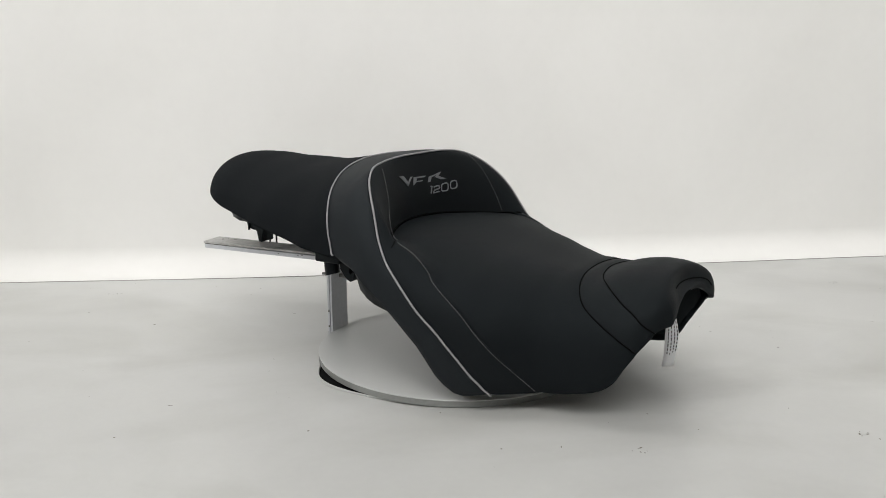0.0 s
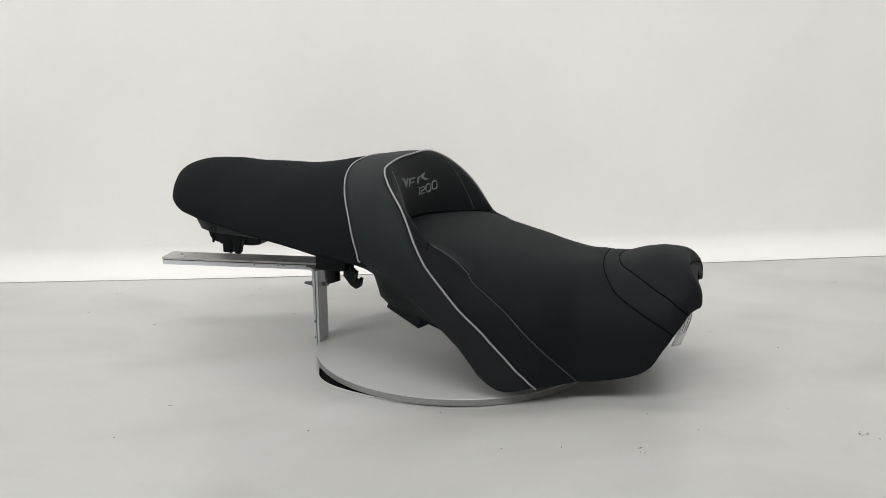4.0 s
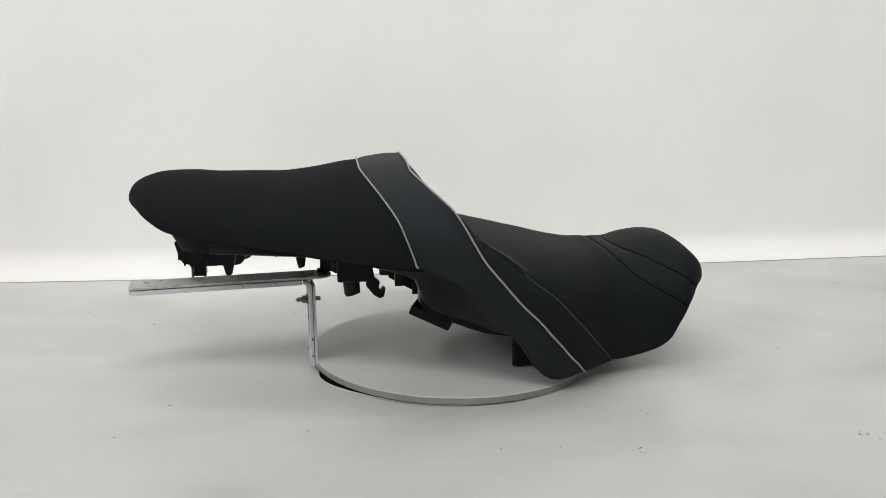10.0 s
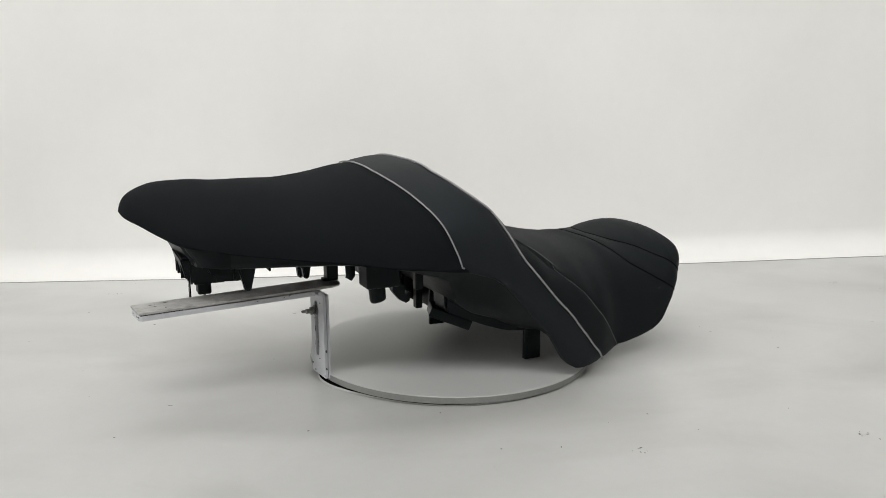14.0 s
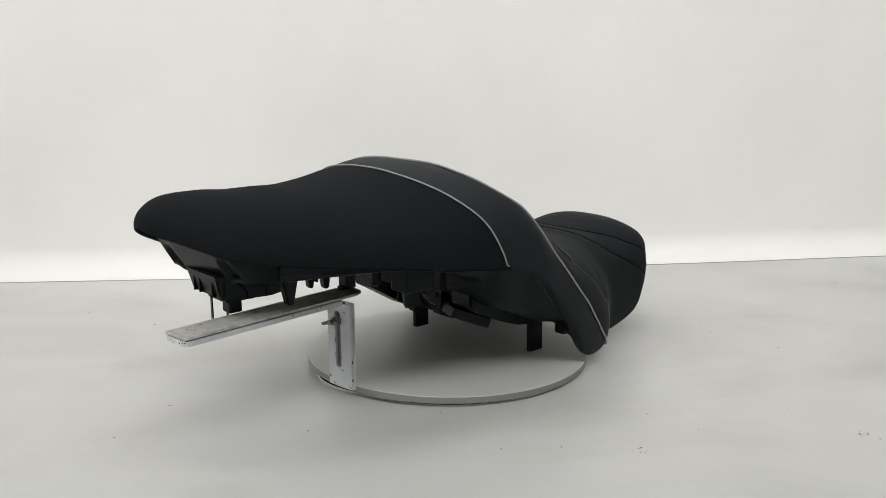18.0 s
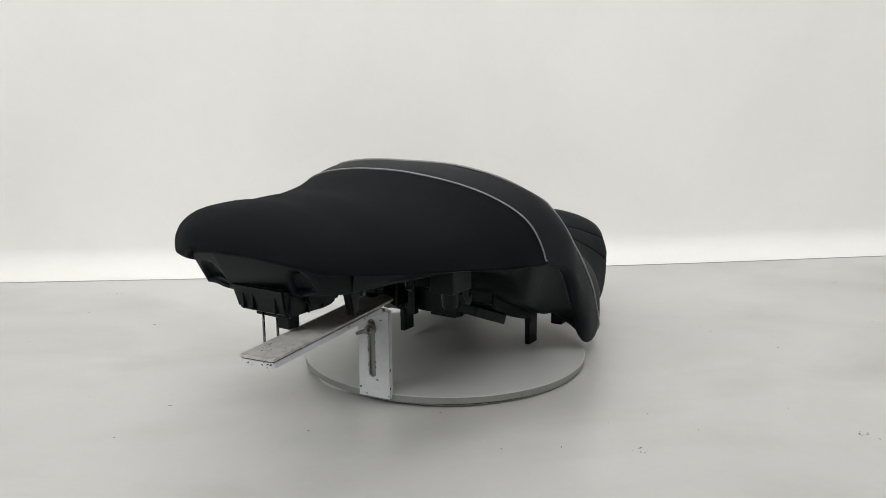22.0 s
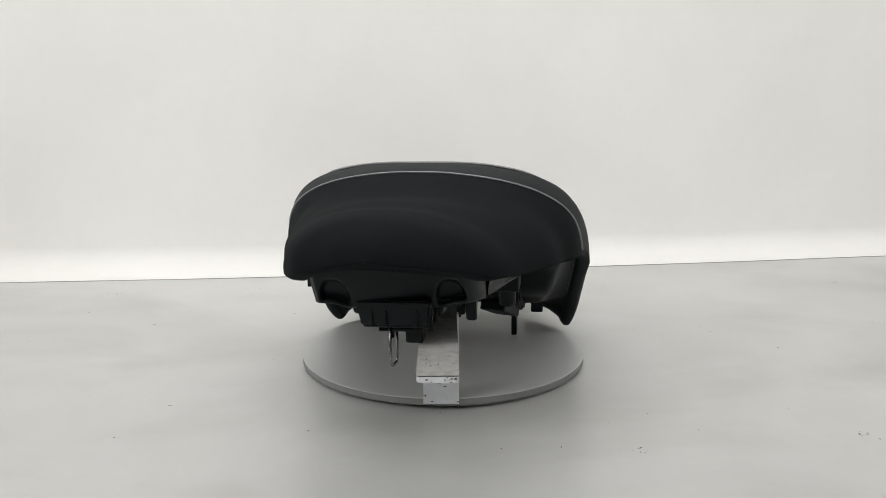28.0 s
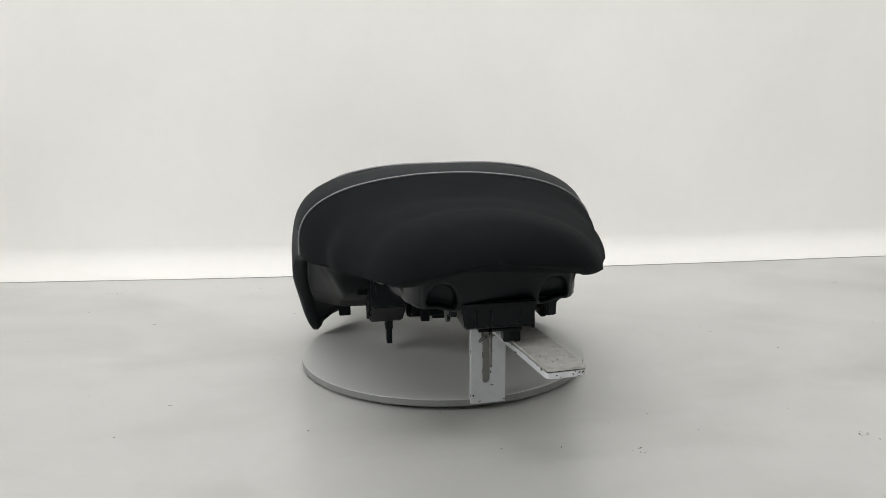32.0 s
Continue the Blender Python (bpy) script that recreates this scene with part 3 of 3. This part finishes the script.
    part("side_wall", prism([(-.0500, .125), (-.0500, .082), (-.044, .0765), (.002, .0560), (.030, .0460), (.060, .0420), (.060, .125)], -.106, -.070), PLASTIC, pan)
    part("side_wall", prism([(-.082, .130), (-.078, .083), (-.016, .0465), (.032, .0440), (.050, .090), (.050, .130)], .050, .092), PLASTIC, pan)
    for u, low in ((-.060, .0745), (-.038, .0615), (-.004, .0480)):
        part("rib", box(u - .0012, u + .0012, .0905, .0950, low, .110, 0.0005), PLASTIC, pan)
    centre = box(-.022, .055, -.035, .045, .0520, .100, 0.003)
    box(-.010, .020, -.028, .012, .0450, .052, 0.0015, bm=centre)
    part("centre_box", centre, PLASTIC, pan, "deep moulded box under the rider's seat")
    for u in (-.012, .012, .036):
        part("rib", box(u - .0011, u + .0011, -.0385, -.0345, .0500, .095, 0.0005), PLASTIC, pan)
    for v in (-.045, .04):
        part("rib", box(-.05, .08, v - .0015, v + .0015, .054, .10, 0.0005, Matrix.Translation((0, 0, 0.004)) @ pose(0, 0, 0, 0, 4, 0)), PLASTIC, pan)
    for u in (-.10, -.085):
        part("boss", tube([(u, .03 if u < -.09 else -.035, .135), (u, .03 if u < -.09 else -.035, .108)], 0.009, 16), PLASTIC, pan)
    part("cross_rib", box(-.13, -.126, -.09, .09, .118, .145, 0.0006), PLASTIC, pan)
    part("rubber_block", box(-.022, .022, -.018, .018, -.006, .006, 0.0015, Matrix.Translation((-.03, .09, .090)) @ pose(0, 0, 0, 0, 22, 0)), PLASTIC, pan, "thick black rubber block")
    # feet that stand on the turntable
    for u, v, z in ((.0745, -.0905, .0006), (.0135, .066, .0110)):
        bm = box(u - .011, u + .011, v - .0035, v + .0035, z, .06, 0.001)
        box(u - .0095, u + .0095, v - .0048, v + .0048, .03, .06, 0.001, bm=bm)
        part("foot", bm, PLASTIC, pan, "narrow black plastic foot")
    part("front_lug", box(.088, .112, -.128, -.112, .026, .05, 0.002), PLASTIC, pan)
    part("front_lug", box(.088, .112, .112, .128, .026, .05, 0.002), PLASTIC, pan)
    return pan


LABEL_TOP, LABEL_LOW = Vector((.2920, -.0545, .1265)), Vector((.2790, -.0010, .0255))


def build_label(seat):
    """A folded care label that hangs from the front edge."""
    bm = bmesh.new()
    top, low = LABEL_TOP, LABEL_LOW
    rows = []
    n = 14
    for k in range(n + 1):
        t = k / n
        c = top.lerp(low, t) + Vector((.006 * math.sin(t * 3.0), -.001 * math.sin(t * math.pi), 0))
        half = 0.0014 + 0.0064 * min(1, t / 0.55) - 0.0016 * max(0, t - 0.6) / 0.4
        yaw = radians(-30 + 65 * min(1, t * 2))
        side = Vector((math.cos(yaw), math.sin(yaw), 0.06)) * half
        thick = Vector((-math.sin(yaw), math.cos(yaw), 0)) * 0.0003
        rows.append([bm.verts.new(c + a * side + b * thick) for a, b in ((-1, 1), (0, 1), (1, 1), (1, -1), (0, -1), (-1, -1))])
    for a, b in zip(rows, rows[1:]):
        for k in range(6):
            j = (k + 1) % 6
            bm.faces.new((a[k], a[j], b[j], b[k]))
    bm.faces.new(rows[0])
    bm.faces.new(rows[-1][::-1])
    bmesh.ops.recalc_face_normals(bm, faces=bm.faces)
    tag = part("care_label", bm, LABEL, seat, "white woven care label with small print", smooth=True)
    # print: short dark bars, too small to read
    rnd = random.Random(9)
    bm = bmesh.new()
    for col in (-0.6, -0.15, 0.3, 0.7):
        t = 0.36
        while t < 0.8:
            step = rnd.uniform(0.02, 0.05)
            quad = []
            for tt, cc in ((t, col), (t + step, col), (t + step, col + 0.16), (t, col + 0.16)):
                c = top.lerp(low, tt) + Vector((.006 * math.sin(tt * 3.0), -.001 * math.sin(tt * math.pi), 0))
                half = 0.0014 + 0.0064 * min(1, tt / 0.55) - 0.0016 * max(0, tt - 0.6) / 0.4
                yaw = radians(-30 + 65 * min(1, tt * 2))
                c += Vector((math.cos(yaw), math.sin(yaw), 0.06)) * half * cc
                quad.append(c + Vector((math.sin(yaw), -math.cos(yaw), 0)) * 0.0008)
            low4 = [bm.verts.new(q) for q in quad]
            bm.faces.new(low4)
            t += step + rnd.uniform(0.012, 0.03)
    part("print", bm, INK, tag, "tiny dark print")


def on_panel(v, z, lift):
    """The point of the lumbar panel at width v and height z."""
    lo, hi = -0.060, 0.03
    for k in range(24):
        u = (lo + hi) / 2
        s = s_at(u, v - LEAN(u, z))
        if skin(u, s).z > z:
            lo = u
        else:
            hi = u
    return skin(u, s) + skin_normal(u, s) * lift


LEFT_STITCH = pchip([0.165, 0.185, 0.207, 0.225, 0.238], [-0.147, -0.122, -0.105, -0.098, -0.092])
RIGHT_STITCH = pchip([0.158, 0.175, 0.196, 0.22, 0.238], [0.135, 0.134, 0.130, 0.123, 0.112])


def build_embroidery(seat):
    """Grey thread letters on the lumbar panel, satin-stitched, and a number in thin strokes below them."""
    def at(x, y, lift):
        # x: steps along the row, y: steps down the panel
        x, y = x - 600, y - 220
        v, z = (c[0] + c[1] * x + c[2] * y + c[3] * x * x + c[4] * x * y for c in (EMB_V, EMB_Z))
        return on_panel(v, z, lift)
    letters = {
        "V": [[(443, 186), (463, 183), (491, 221), (486, 237)], [(486, 237), (487, 219), (498, 189), (507, 185)]],
        "F": [[(514, 189), (576, 180), (566, 188), (528, 195)], [(527, 209), (562, 203), (555, 210), (527, 215)], [(514, 189), (528, 195), (526, 216), (514, 232)]],
        "R": [[(590, 186), (654, 159), (646, 169), (603, 189)], [(654, 159), (639, 182), (620, 189), (638, 169)], [(619, 187), (637, 181), (681, 195), (655, 199)], [(589, 187), (603, 189), (598, 212), (586, 215)]],
    }
    for quads in letters.values():
        bm = bmesh.new()
        for quad in quads:
            n = 5
            rows = []
            for lift in (0.0008, -0.0006):
                left = [(quad[0][0] + (quad[3][0] - quad[0][0]) * k / n, quad[0][1] + (quad[3][1] - quad[0][1]) * k / n) for k in range(n + 1)]
                right = [(quad[1][0] + (quad[2][0] - quad[1][0]) * k / n, quad[1][1] + (quad[2][1] - quad[1][1]) * k / n) for k in range(n + 1)]
                rows.append([[bm.verts.new(at(a[0] + (b[0] - a[0]) * f, a[1] + (b[1] - a[1]) * f, lift)) for f in (0, .2, .4, .6, .8, 1)] for a, b in zip(left, right)])
            top, low = rows
            for grid in rows:
                for a, b in zip(grid, grid[1:]):
                    for k in range(5):
                        bm.faces.new((a[k], a[k + 1], b[k + 1], b[k]))
            rim = lambda g: g[0] + [r[-1] for r in g[1:]] + g[-1][-2::-1] + [r[0] for r in g[-2:0:-1]]
            ra, rb = rim(top), rim(low)
            for k in range(len(ra)):
                j = (k + 1) % len(ra)
                bm.faces.new((ra[k], ra[j], rb[j], rb[k]))
        bmesh.ops.recalc_face_normals(bm, faces=bm.faces)
        part("embroidered_letter", bm, EMBROIDERY, seat, "raised grey embroidered letter")
    def oval(x0, y0, x1, y1, lean):
        ring = []
        for k in range(25):
            a = math.tau * k / 24
            c, q = math.cos(a), math.sin(a)
            c, q = math.copysign(abs(c) ** 0.6, c), math.copysign(abs(q) ** 0.6, q)
            x, y = (x0 + x1) / 2 + (x1 - x0) / 2 * c, (y0 + y1) / 2 + (y1 - y0) / 2 * q
            ring.append((x, y - lean * (x - (x0 + x1) / 2)))
        return ring
    digits = [[(600, 237), (607, 236), (604, 275)], [(616, 240), (636, 233), (646, 235), (645, 245), (622, 256), (617, 262), (616, 271), (647, 263)], oval(656, 220, 691, 260, 0.20), oval(704, 208, 742, 247, 0.20)]
    for row in digits:
        pts = []
        for (x0, y0), (x1, y1) in zip(row, row[1:]):
            pts += [at(x0 + (x1 - x0) * k / 4, y0 + (y1 - y0) * k / 4, 0.0003) for k in range(4)]
        pts.append(at(*row[-1], 0.0003))
        part("embroidered_digit", tube(pts, 0.0009, 6), EMBROIDERY, seat, "raised grey embroidered digit")


EMB_V = (0.0200, 4.32e-4, -2.77e-5, -4.79e-7, 1.42e-7)
EMB_Z = (0.2082, -4.81e-5, -2.484e-4, 8.61e-8, -1.06e-7)


def build_seat():
    seat = empty("motorcycle_seat", "black two-up motorcycle seat with silver piping, propped on a turntable", "motorcycle seat")
    cover("passenger_cover", seat, FABRIC, TAIL, P2, 46, "matt black stretch fabric", ease="in")
    cover("side_band", seat, BAND, P2, P1, 18, "dark grey grained vinyl band")
    cover("backrest_panel", seat, VINYL, P1, CREASE, 30, "black vinyl lumbar panel with embroidery", fold=(0, 0.003))
    cover("rider_pad", seat, PAD, CREASE, SEAM_A, 34, "smooth black rider pad", fold=(0.0045, 0))
    cover("nose_strip", seat, VINYL, SEAM_A, SEAM_B, 12, "narrow sewn vinyl strip")
    cover("nose_cover", seat, VINYL, SEAM_B, NOSE, 52, "rounded black nose", ease="out")
    part("piping", tube(line_on(P2, -0.63, 0.63, 150, 0.0002), 0.00095, 8), SILVER, seat, "thin silver piping", smooth=True)
    part("piping", tube(line_on(P1, -0.995, 0.995, 180, 0.0002), 0.0012, 8), SILVER, seat, "thin silver piping", smooth=True)
    for line, s0, r in ((SEAM_A, 0.99, 0.0007), (SEAM_B, 0.99, 0.0007)):
        part("seam", tube(line_on(line, -s0, s0, 160, -0.0013), r, 6), SEAM_FOLD, seat, "dark sewn seam", smooth=True)
    # a dark strip sunk in the fold paints its shade
    part("fold", tube(line_on(CREASE, -0.29, 0.29, 90, -0.0035), 0.0014, 8, taper=[min(1, 0.2 + min(k, 90 - k) / 14) for k in range(91)]), SEAM_FOLD, seat, "dark strip painting shade into the fold behind the rider pad", smooth=True)
    for sgn in (1, -1):
        side = []
        for k in range(25):
            s = sgn * (0.285 + 0.085 * k / 24)
            u = 0.0135 + 0.001 * k / 24
            side.append(skin(u, s) + skin_normal(u, s) * -0.0003)
        part("seam", tube(side, 0.0008, 6), SEAM_FOLD, seat, "dark sewn seam", smooth=True)
    lip = []
    for k in range(61):
        s = -0.16 + 0.66 * k / 60
        u = 0.3145 - 0.006 * (k / 60 - 0.5) ** 2
        lip.append(skin(u, s) + skin_normal(u, s) * 0.0002)
    part("seam", tube(lip, 0.0007, 6), SEAM_FOLD, seat, "dark sewn seam", smooth=True)
    # top-stitching along the pad's edge and down both sides of the lumbar panel
    for sgn in (1, -1):
        pts = []
        for k in range(121):
            s = sgn * (0.312 + 0.673 * k / 120)
            u = CREASE(s) - 0.003
            pts.append(skin(u, s) + skin_normal(u, s) * 0.0003)
        part("stitching", dashes(pts, 0.0028, 0.0013, 0.00036), THREAD, seat, "pale top-stitching")
        pts = []
        for k in range(61):
            z = 0.238 - (0.079 if sgn > 0 else 0.072) * k / 60
            pts.append(on_panel((RIGHT_STITCH if sgn > 0 else LEFT_STITCH)(z), z, 0.0002))
        part("stitching", dashes(pts, 0.0028, 0.0013, 0.00036), THREAD, seat, "pale top-stitching")
        # inside of the side flap
        pts = []
        for k in range(21):
            u = -.046 + .09 * k / 20
            edge = skin(u, sgn)
            pts.append(edge + Vector((0, -sgn * 0.0115, 0.0042)))
        part("stitching", dashes(pts, 0.004, 0.004, 0.0004), EMBROIDERY, seat, "pale stitching inside the flap")
    build_embroidery(seat)
    build_pan(seat)
    build_label(seat)
    return seat


SEAT = build_seat()


# ---- the bracket that carries the tail ----
def slotted_plate(wide, z0, z1, thick, slot_y, slot_w, s0, s1, m):
    """An upright plate (its face in the yz plane) with a long round-ended slot through it."""
    bm = bmesh.new()
    n, r = 48, slot_w / 2
    zc, hz = (s0 + s1) / 2, (s1 - s0) / 2 - slot_w / 2
    inner, outer = [], []
    for k in range(n):
        a = math.tau * k / n
        cy, cz = math.cos(a), math.sin(a)
        inner.append((slot_y + r * cy, zc + (hz if cz > 0 else -hz) + r * cz))
        reach = min((wide / 2 - slot_y * (1 if cy > 0 else -1)) / max(abs(cy), 1e-6), ((z1 - zc) if cz > 0 else (zc - z0)) / max(abs(cz), 1e-6))
        outer.append([slot_y + reach * cy, zc + reach * cz])
    for cy, cz in ((wide / 2, z1), (-wide / 2, z1), (-wide / 2, z0), (wide / 2, z0)):
        k = min(range(n), key=lambda i: (outer[i][0] - cy) ** 2 + (outer[i][1] - cz) ** 2)
        outer[k] = [cy, cz]
    loops = [[bm.verts.new((x, y, z)) for y, z in ring] for x in (0, thick) for ring in (inner, outer)]
    i0, o0, i1, o1 = loops
    for k in range(n):
        j = (k + 1) % n
        bm.faces.new((i0[k], i0[j], o0[j], o0[k]))
        bm.faces.new((i1[k], o1[k], o1[j], i1[j]))
        bm.faces.new((i0[k], i1[k], i1[j], i0[j]))
        bm.faces.new((o0[k], o0[j], o1[j], o1[k]))
    bmesh.ops.recalc_face_normals(bm, faces=bm.faces)
    bm.transform(m)
    return bm


def rounded_strip(x0, x1, half, z0, z1, m, round_near=0.0, round_far=0.004):
    """A flat bar with rounded corners at its ends."""
    bm = bmesh.new()
    outline = []
    for cx, cy, r, a0 in ((x1, half, round_far, 0), (x0, half, max(round_near, 0.001), 90), (x0, -half, max(round_near, 0.001), 180), (x1, -half, round_far, 270)):
        ox = cx - r if cx == x1 else cx + r
        oy = cy - r if cy > 0 else cy + r
        outline += [(ox + r * math.cos(radians(a0 + 15 * k)), oy + r * math.sin(radians(a0 + 15 * k))) for k in range(7)]
    low = [bm.verts.new((x, y, z0)) for x, y in outline]
    top = [bm.verts.new((x, y, z1)) for x, y in outline]
    bm.faces.new(low[::-1])
    bm.faces.new(top)
    for k in range(len(low)):
        j = (k + 1) % len(low)
        bm.faces.new((low[k], low[j], top[j], top[k]))
    bmesh.ops.bevel(bm, geom=[e for e in bm.edges if e.is_boundary is False and abs(e.verts[0].co.z - e.verts[1].co.z) < 1e-6 and len(e.link_faces) == 2 and any(len(f.verts) > 4 for f in e.link_faces)], offset=0.0005, segments=1, affect="EDGES")
    bm.transform(m)
    return bm


def build_bracket():
    stand = empty("bracket_stand", "worn white steel angle bracket bolted to the turntable", "bracket")
    up = Matrix.Translation((-0.1585, 0.0830, 0)) @ pose(0, 0, 0, 0, 0, 155.0)
    out = Matrix.Translation((-0.1618, 0.0860, -0.0002)) @ pose(0, 0, 0, 0, 0, 156.6)
    tip = Matrix.Translation((0, 0, 0.105)) @ pose(0, 0, 0, 0, -0.55, 0) @ Matrix.Translation((0, 0, -0.105))
    out = out @ tip
    upright = part("upright", slotted_plate(0.039, -0.0015, 0.0985, 0.0032, -0.0022, 0.0092, 0.0215, 0.0895, up), WHITE_STEEL, stand, "white upright with a long slot")
    # the backing plate; a grey strip on it paints the shade in the slot
    part("backing_plate", box(-0.0042, -0.0011, -0.0195, 0.0195, -0.0025, 0.1005, 0.0006, up), WHITE_STEEL, stand, "white backing plate")
    part("slot_shade", box(-0.0010, -0.0004, -0.0078, 0.0034, 0.0200, 0.0910, 0.0002, up), STEEL_SLOT_SHADE, stand, "grey strip behind the slot, its shade and wear painted in")
    # the bend from the upright into the flange
    bm = bmesh.new()
    rows = []
    for k in range(9):
        a = radians(90 * k / 8)
        rows.append([(0.0092 - 0.0092 * math.cos(a), 0.0985 + 0.0065 * math.sin(a)), (0.0092 - 0.006 * math.cos(a), 0.0985 + 0.0033 * math.sin(a))])
    grid = [[bm.verts.new((x, y, z)) for (x, z) in row for y in (-0.0195, 0.0195)] for row in rows]
    for a, b in zip(grid, grid[1:]):
        for q in ((0, 1), (1, 3), (3, 2), (2, 0)):
            bm.faces.new((a[q[0]], a[q[1]], b[q[1]], b[q[0]]))
    bm.faces.new(grid[0])
    bm.faces.new(grid[-1][::-1])
    bmesh.ops.recalc_face_normals(bm, faces=bm.faces)
    bm.transform(up)
    part("bend", bm, WHITE_STEEL, stand, "rounded white bend", smooth=False)
    part("flange", rounded_strip(0.007, 0.2060, 0.0182, 0.1012, 0.1066, out), WHITE_STEEL, stand, "white flange under the arm")
    part("arm", rounded_strip(-0.030, 0.2066, 0.0182, 0.1080, 0.1105, out, round_near=0.016, round_far=0.0015), ARM_STEEL, stand, "flat white arm with chipped edges")
    # chipped paint along the arm's edges, ragged flakes
    rnd = random.Random(4)

    def flake(x, y, z, rx, ry, normal, m):
        """A thin ragged flake; normal: 0 end, 1 side, 2 top."""
        b = bmesh.new()
        n = 9
        low, top = [], []
        for k in range(n):
            a, q = math.tau * k / n, rnd.uniform(0.45, 1.15)
            p, r = rx * q * math.cos(a), ry * q * math.sin(a)
            for ring, h in ((low, -0.0003), (top, 0.00025)):
                ring.append(b.verts.new(((x + h * math.copysign(1, x), y + p, z + r), (x + p, y + h * math.copysign(1, y), z + r), (x + p, y + r, z + h))[normal]))
        b.faces.new(top)
        b.faces.new(low[::-1])
        for k in range(n):
            j = (k + 1) % n
            b.faces.new((low[k], low[j], top[j], top[k]))
        bmesh.ops.recalc_face_normals(b, faces=b.faces)
        b.transform(m)
        return b
    for k in range(15):
        side = rnd.choice((-0.0182, -0.0182, 0.0182))
        part("paint_chip", flake(rnd.uniform(0.0, 0.2), side, rnd.choice((0.1030, 0.1048, 0.1020, 0.1058)), rnd.uniform(0.001, 0.0032), rnd.uniform(0.0005, 0.001), 1, out), CHIP_GAP, stand, "bare chip in the paint")
    for k in range(7):
        part("paint_chip", flake(rnd.uniform(0.03, 0.205), rnd.uniform(-0.016, 0.016), 0.1105, rnd.uniform(0.0008, 0.003), rnd.uniform(0.0003, 0.0007), 2, out), CHIP_GAP, stand, "bare chip in the paint")
    for k in range(9):
        part("paint_chip", flake(0.2060, rnd.uniform(-0.015, 0.015), rnd.uniform(0.1018, 0.1062), rnd.uniform(0.0004, 0.0016), rnd.uniform(0.0003, 0.0009), 0, out), CHIP_GAP, stand, "bare chip in the paint")
    # a dark filler stands for the shade between arm and flange
    part("gap_shade", box(0.160, 0.2050, -0.0172, 0.0172, 0.1067, 0.1079, m=out), CHIP_GAP, stand, "dark filler painting the shade between arm and flange")
    for y, z in ((0.0195, 0.0105), (0.0195, 0.032), (-0.0195, 0.0085), (-0.0195, 0.058)):
        part("paint_chip", flake(0.0014, y, z, 0.0011, 0.0022, 1, up), CHIP_GAP, stand, "bare chip in the paint")
    for y, z in ((0.0183, 0.0015), (-0.010, 0.0012), (0.004, 0.0190), (0.010, 0.0893)):
        part("paint_chip", flake(0.0032, y, z, 0.0022, 0.0007, 0, up), CHIP_GAP, stand, "bare chip in the paint")
    for k in range(8):
        y = -0.0022 + rnd.choice((-0.0049, 0.0049))
        part("paint_chip", flake(0.0032, y, rnd.uniform(0.027, 0.070), rnd.uniform(0.0003, 0.0007), rnd.uniform(0.0010, 0.0026), 0, up), CHIP_GAP, stand, "bare chip in the paint")
    # the bolt, its washer and the wing nut
    bolt = part("bolt", tube([(-0.012, -0.0022, 0.078), (0.016, -0.0022, 0.078)], 0.0028, 12), STEEL_SLOT_SHADE, stand, "steel bolt through the slot")
    bolt.data.transform(up)
    w = part("washer", tube([(0.0034, -0.0022, 0.078), (0.0052, -0.0022, 0.078)], 0.0066, 20), STEEL_SLOT_SHADE, stand, "round steel washer")
    w.data.transform(up)
    bm = tube([(0.0052, -0.0022, 0.078), (0.0105, -0.0022, 0.078)], 0.0048, 12)
    for sgn, tip in ((1, 0.0016), (-1, 0.0016)):
        tube([(0.008, -0.0022, 0.078), (0.0115, -0.0022 + sgn * 0.007, 0.078 + sgn * 0.002), (0.0165, -0.0022 + sgn * 0.012, 0.078 + sgn * 0.0035)], 0.0026, 8, bm, [1, 0.9, 0.7])
    w = part("wing_nut", bm, STEEL_SLOT_SHADE, stand, "dull steel wing nut", smooth=True)
    w.data.transform(up)
    for y, z in ((-0.0172, 0.0085),):
        r = part("rivet", tube([(0.0030, y, z), (0.0042, y, z)], 0.0011, 8), CHIP_GAP, stand, "small dark rivet")
        r.data.transform(up)
    return stand


STAND = build_bracket()


# ---- movement ----
def spin(t):
    """Degrees turned since the start."""
    return 3.8934 * t + 0.010355 * t * t - 0.00015244 * t ** 3


def motions():
    times = [0.0, 2.0, 4.0, 6.0, 8.0, 10.0, 12.0, 14.0, 16.0, 18.0, 20.0, 22.0, 24.0, 26.0, 28.0, 30.0, 32.0]
    walk(DISC, [(t, pose(0, 0, DECK, 0.55, 0.95, spin(t))) for t in times])
    walk(STAND, [(t, pose(0, 0, DECK, 0, 0, spin(t))) for t in times])
    off = pose(0, SEAT_SIDE, 0, SEAT_ROLL, SEAT_TILT, 0)
    walk(SEAT, [(t, pose(0, 0, DECK, 0, 0, spin(t) + SEAT_TURN) @ off) for t in times])


motions()
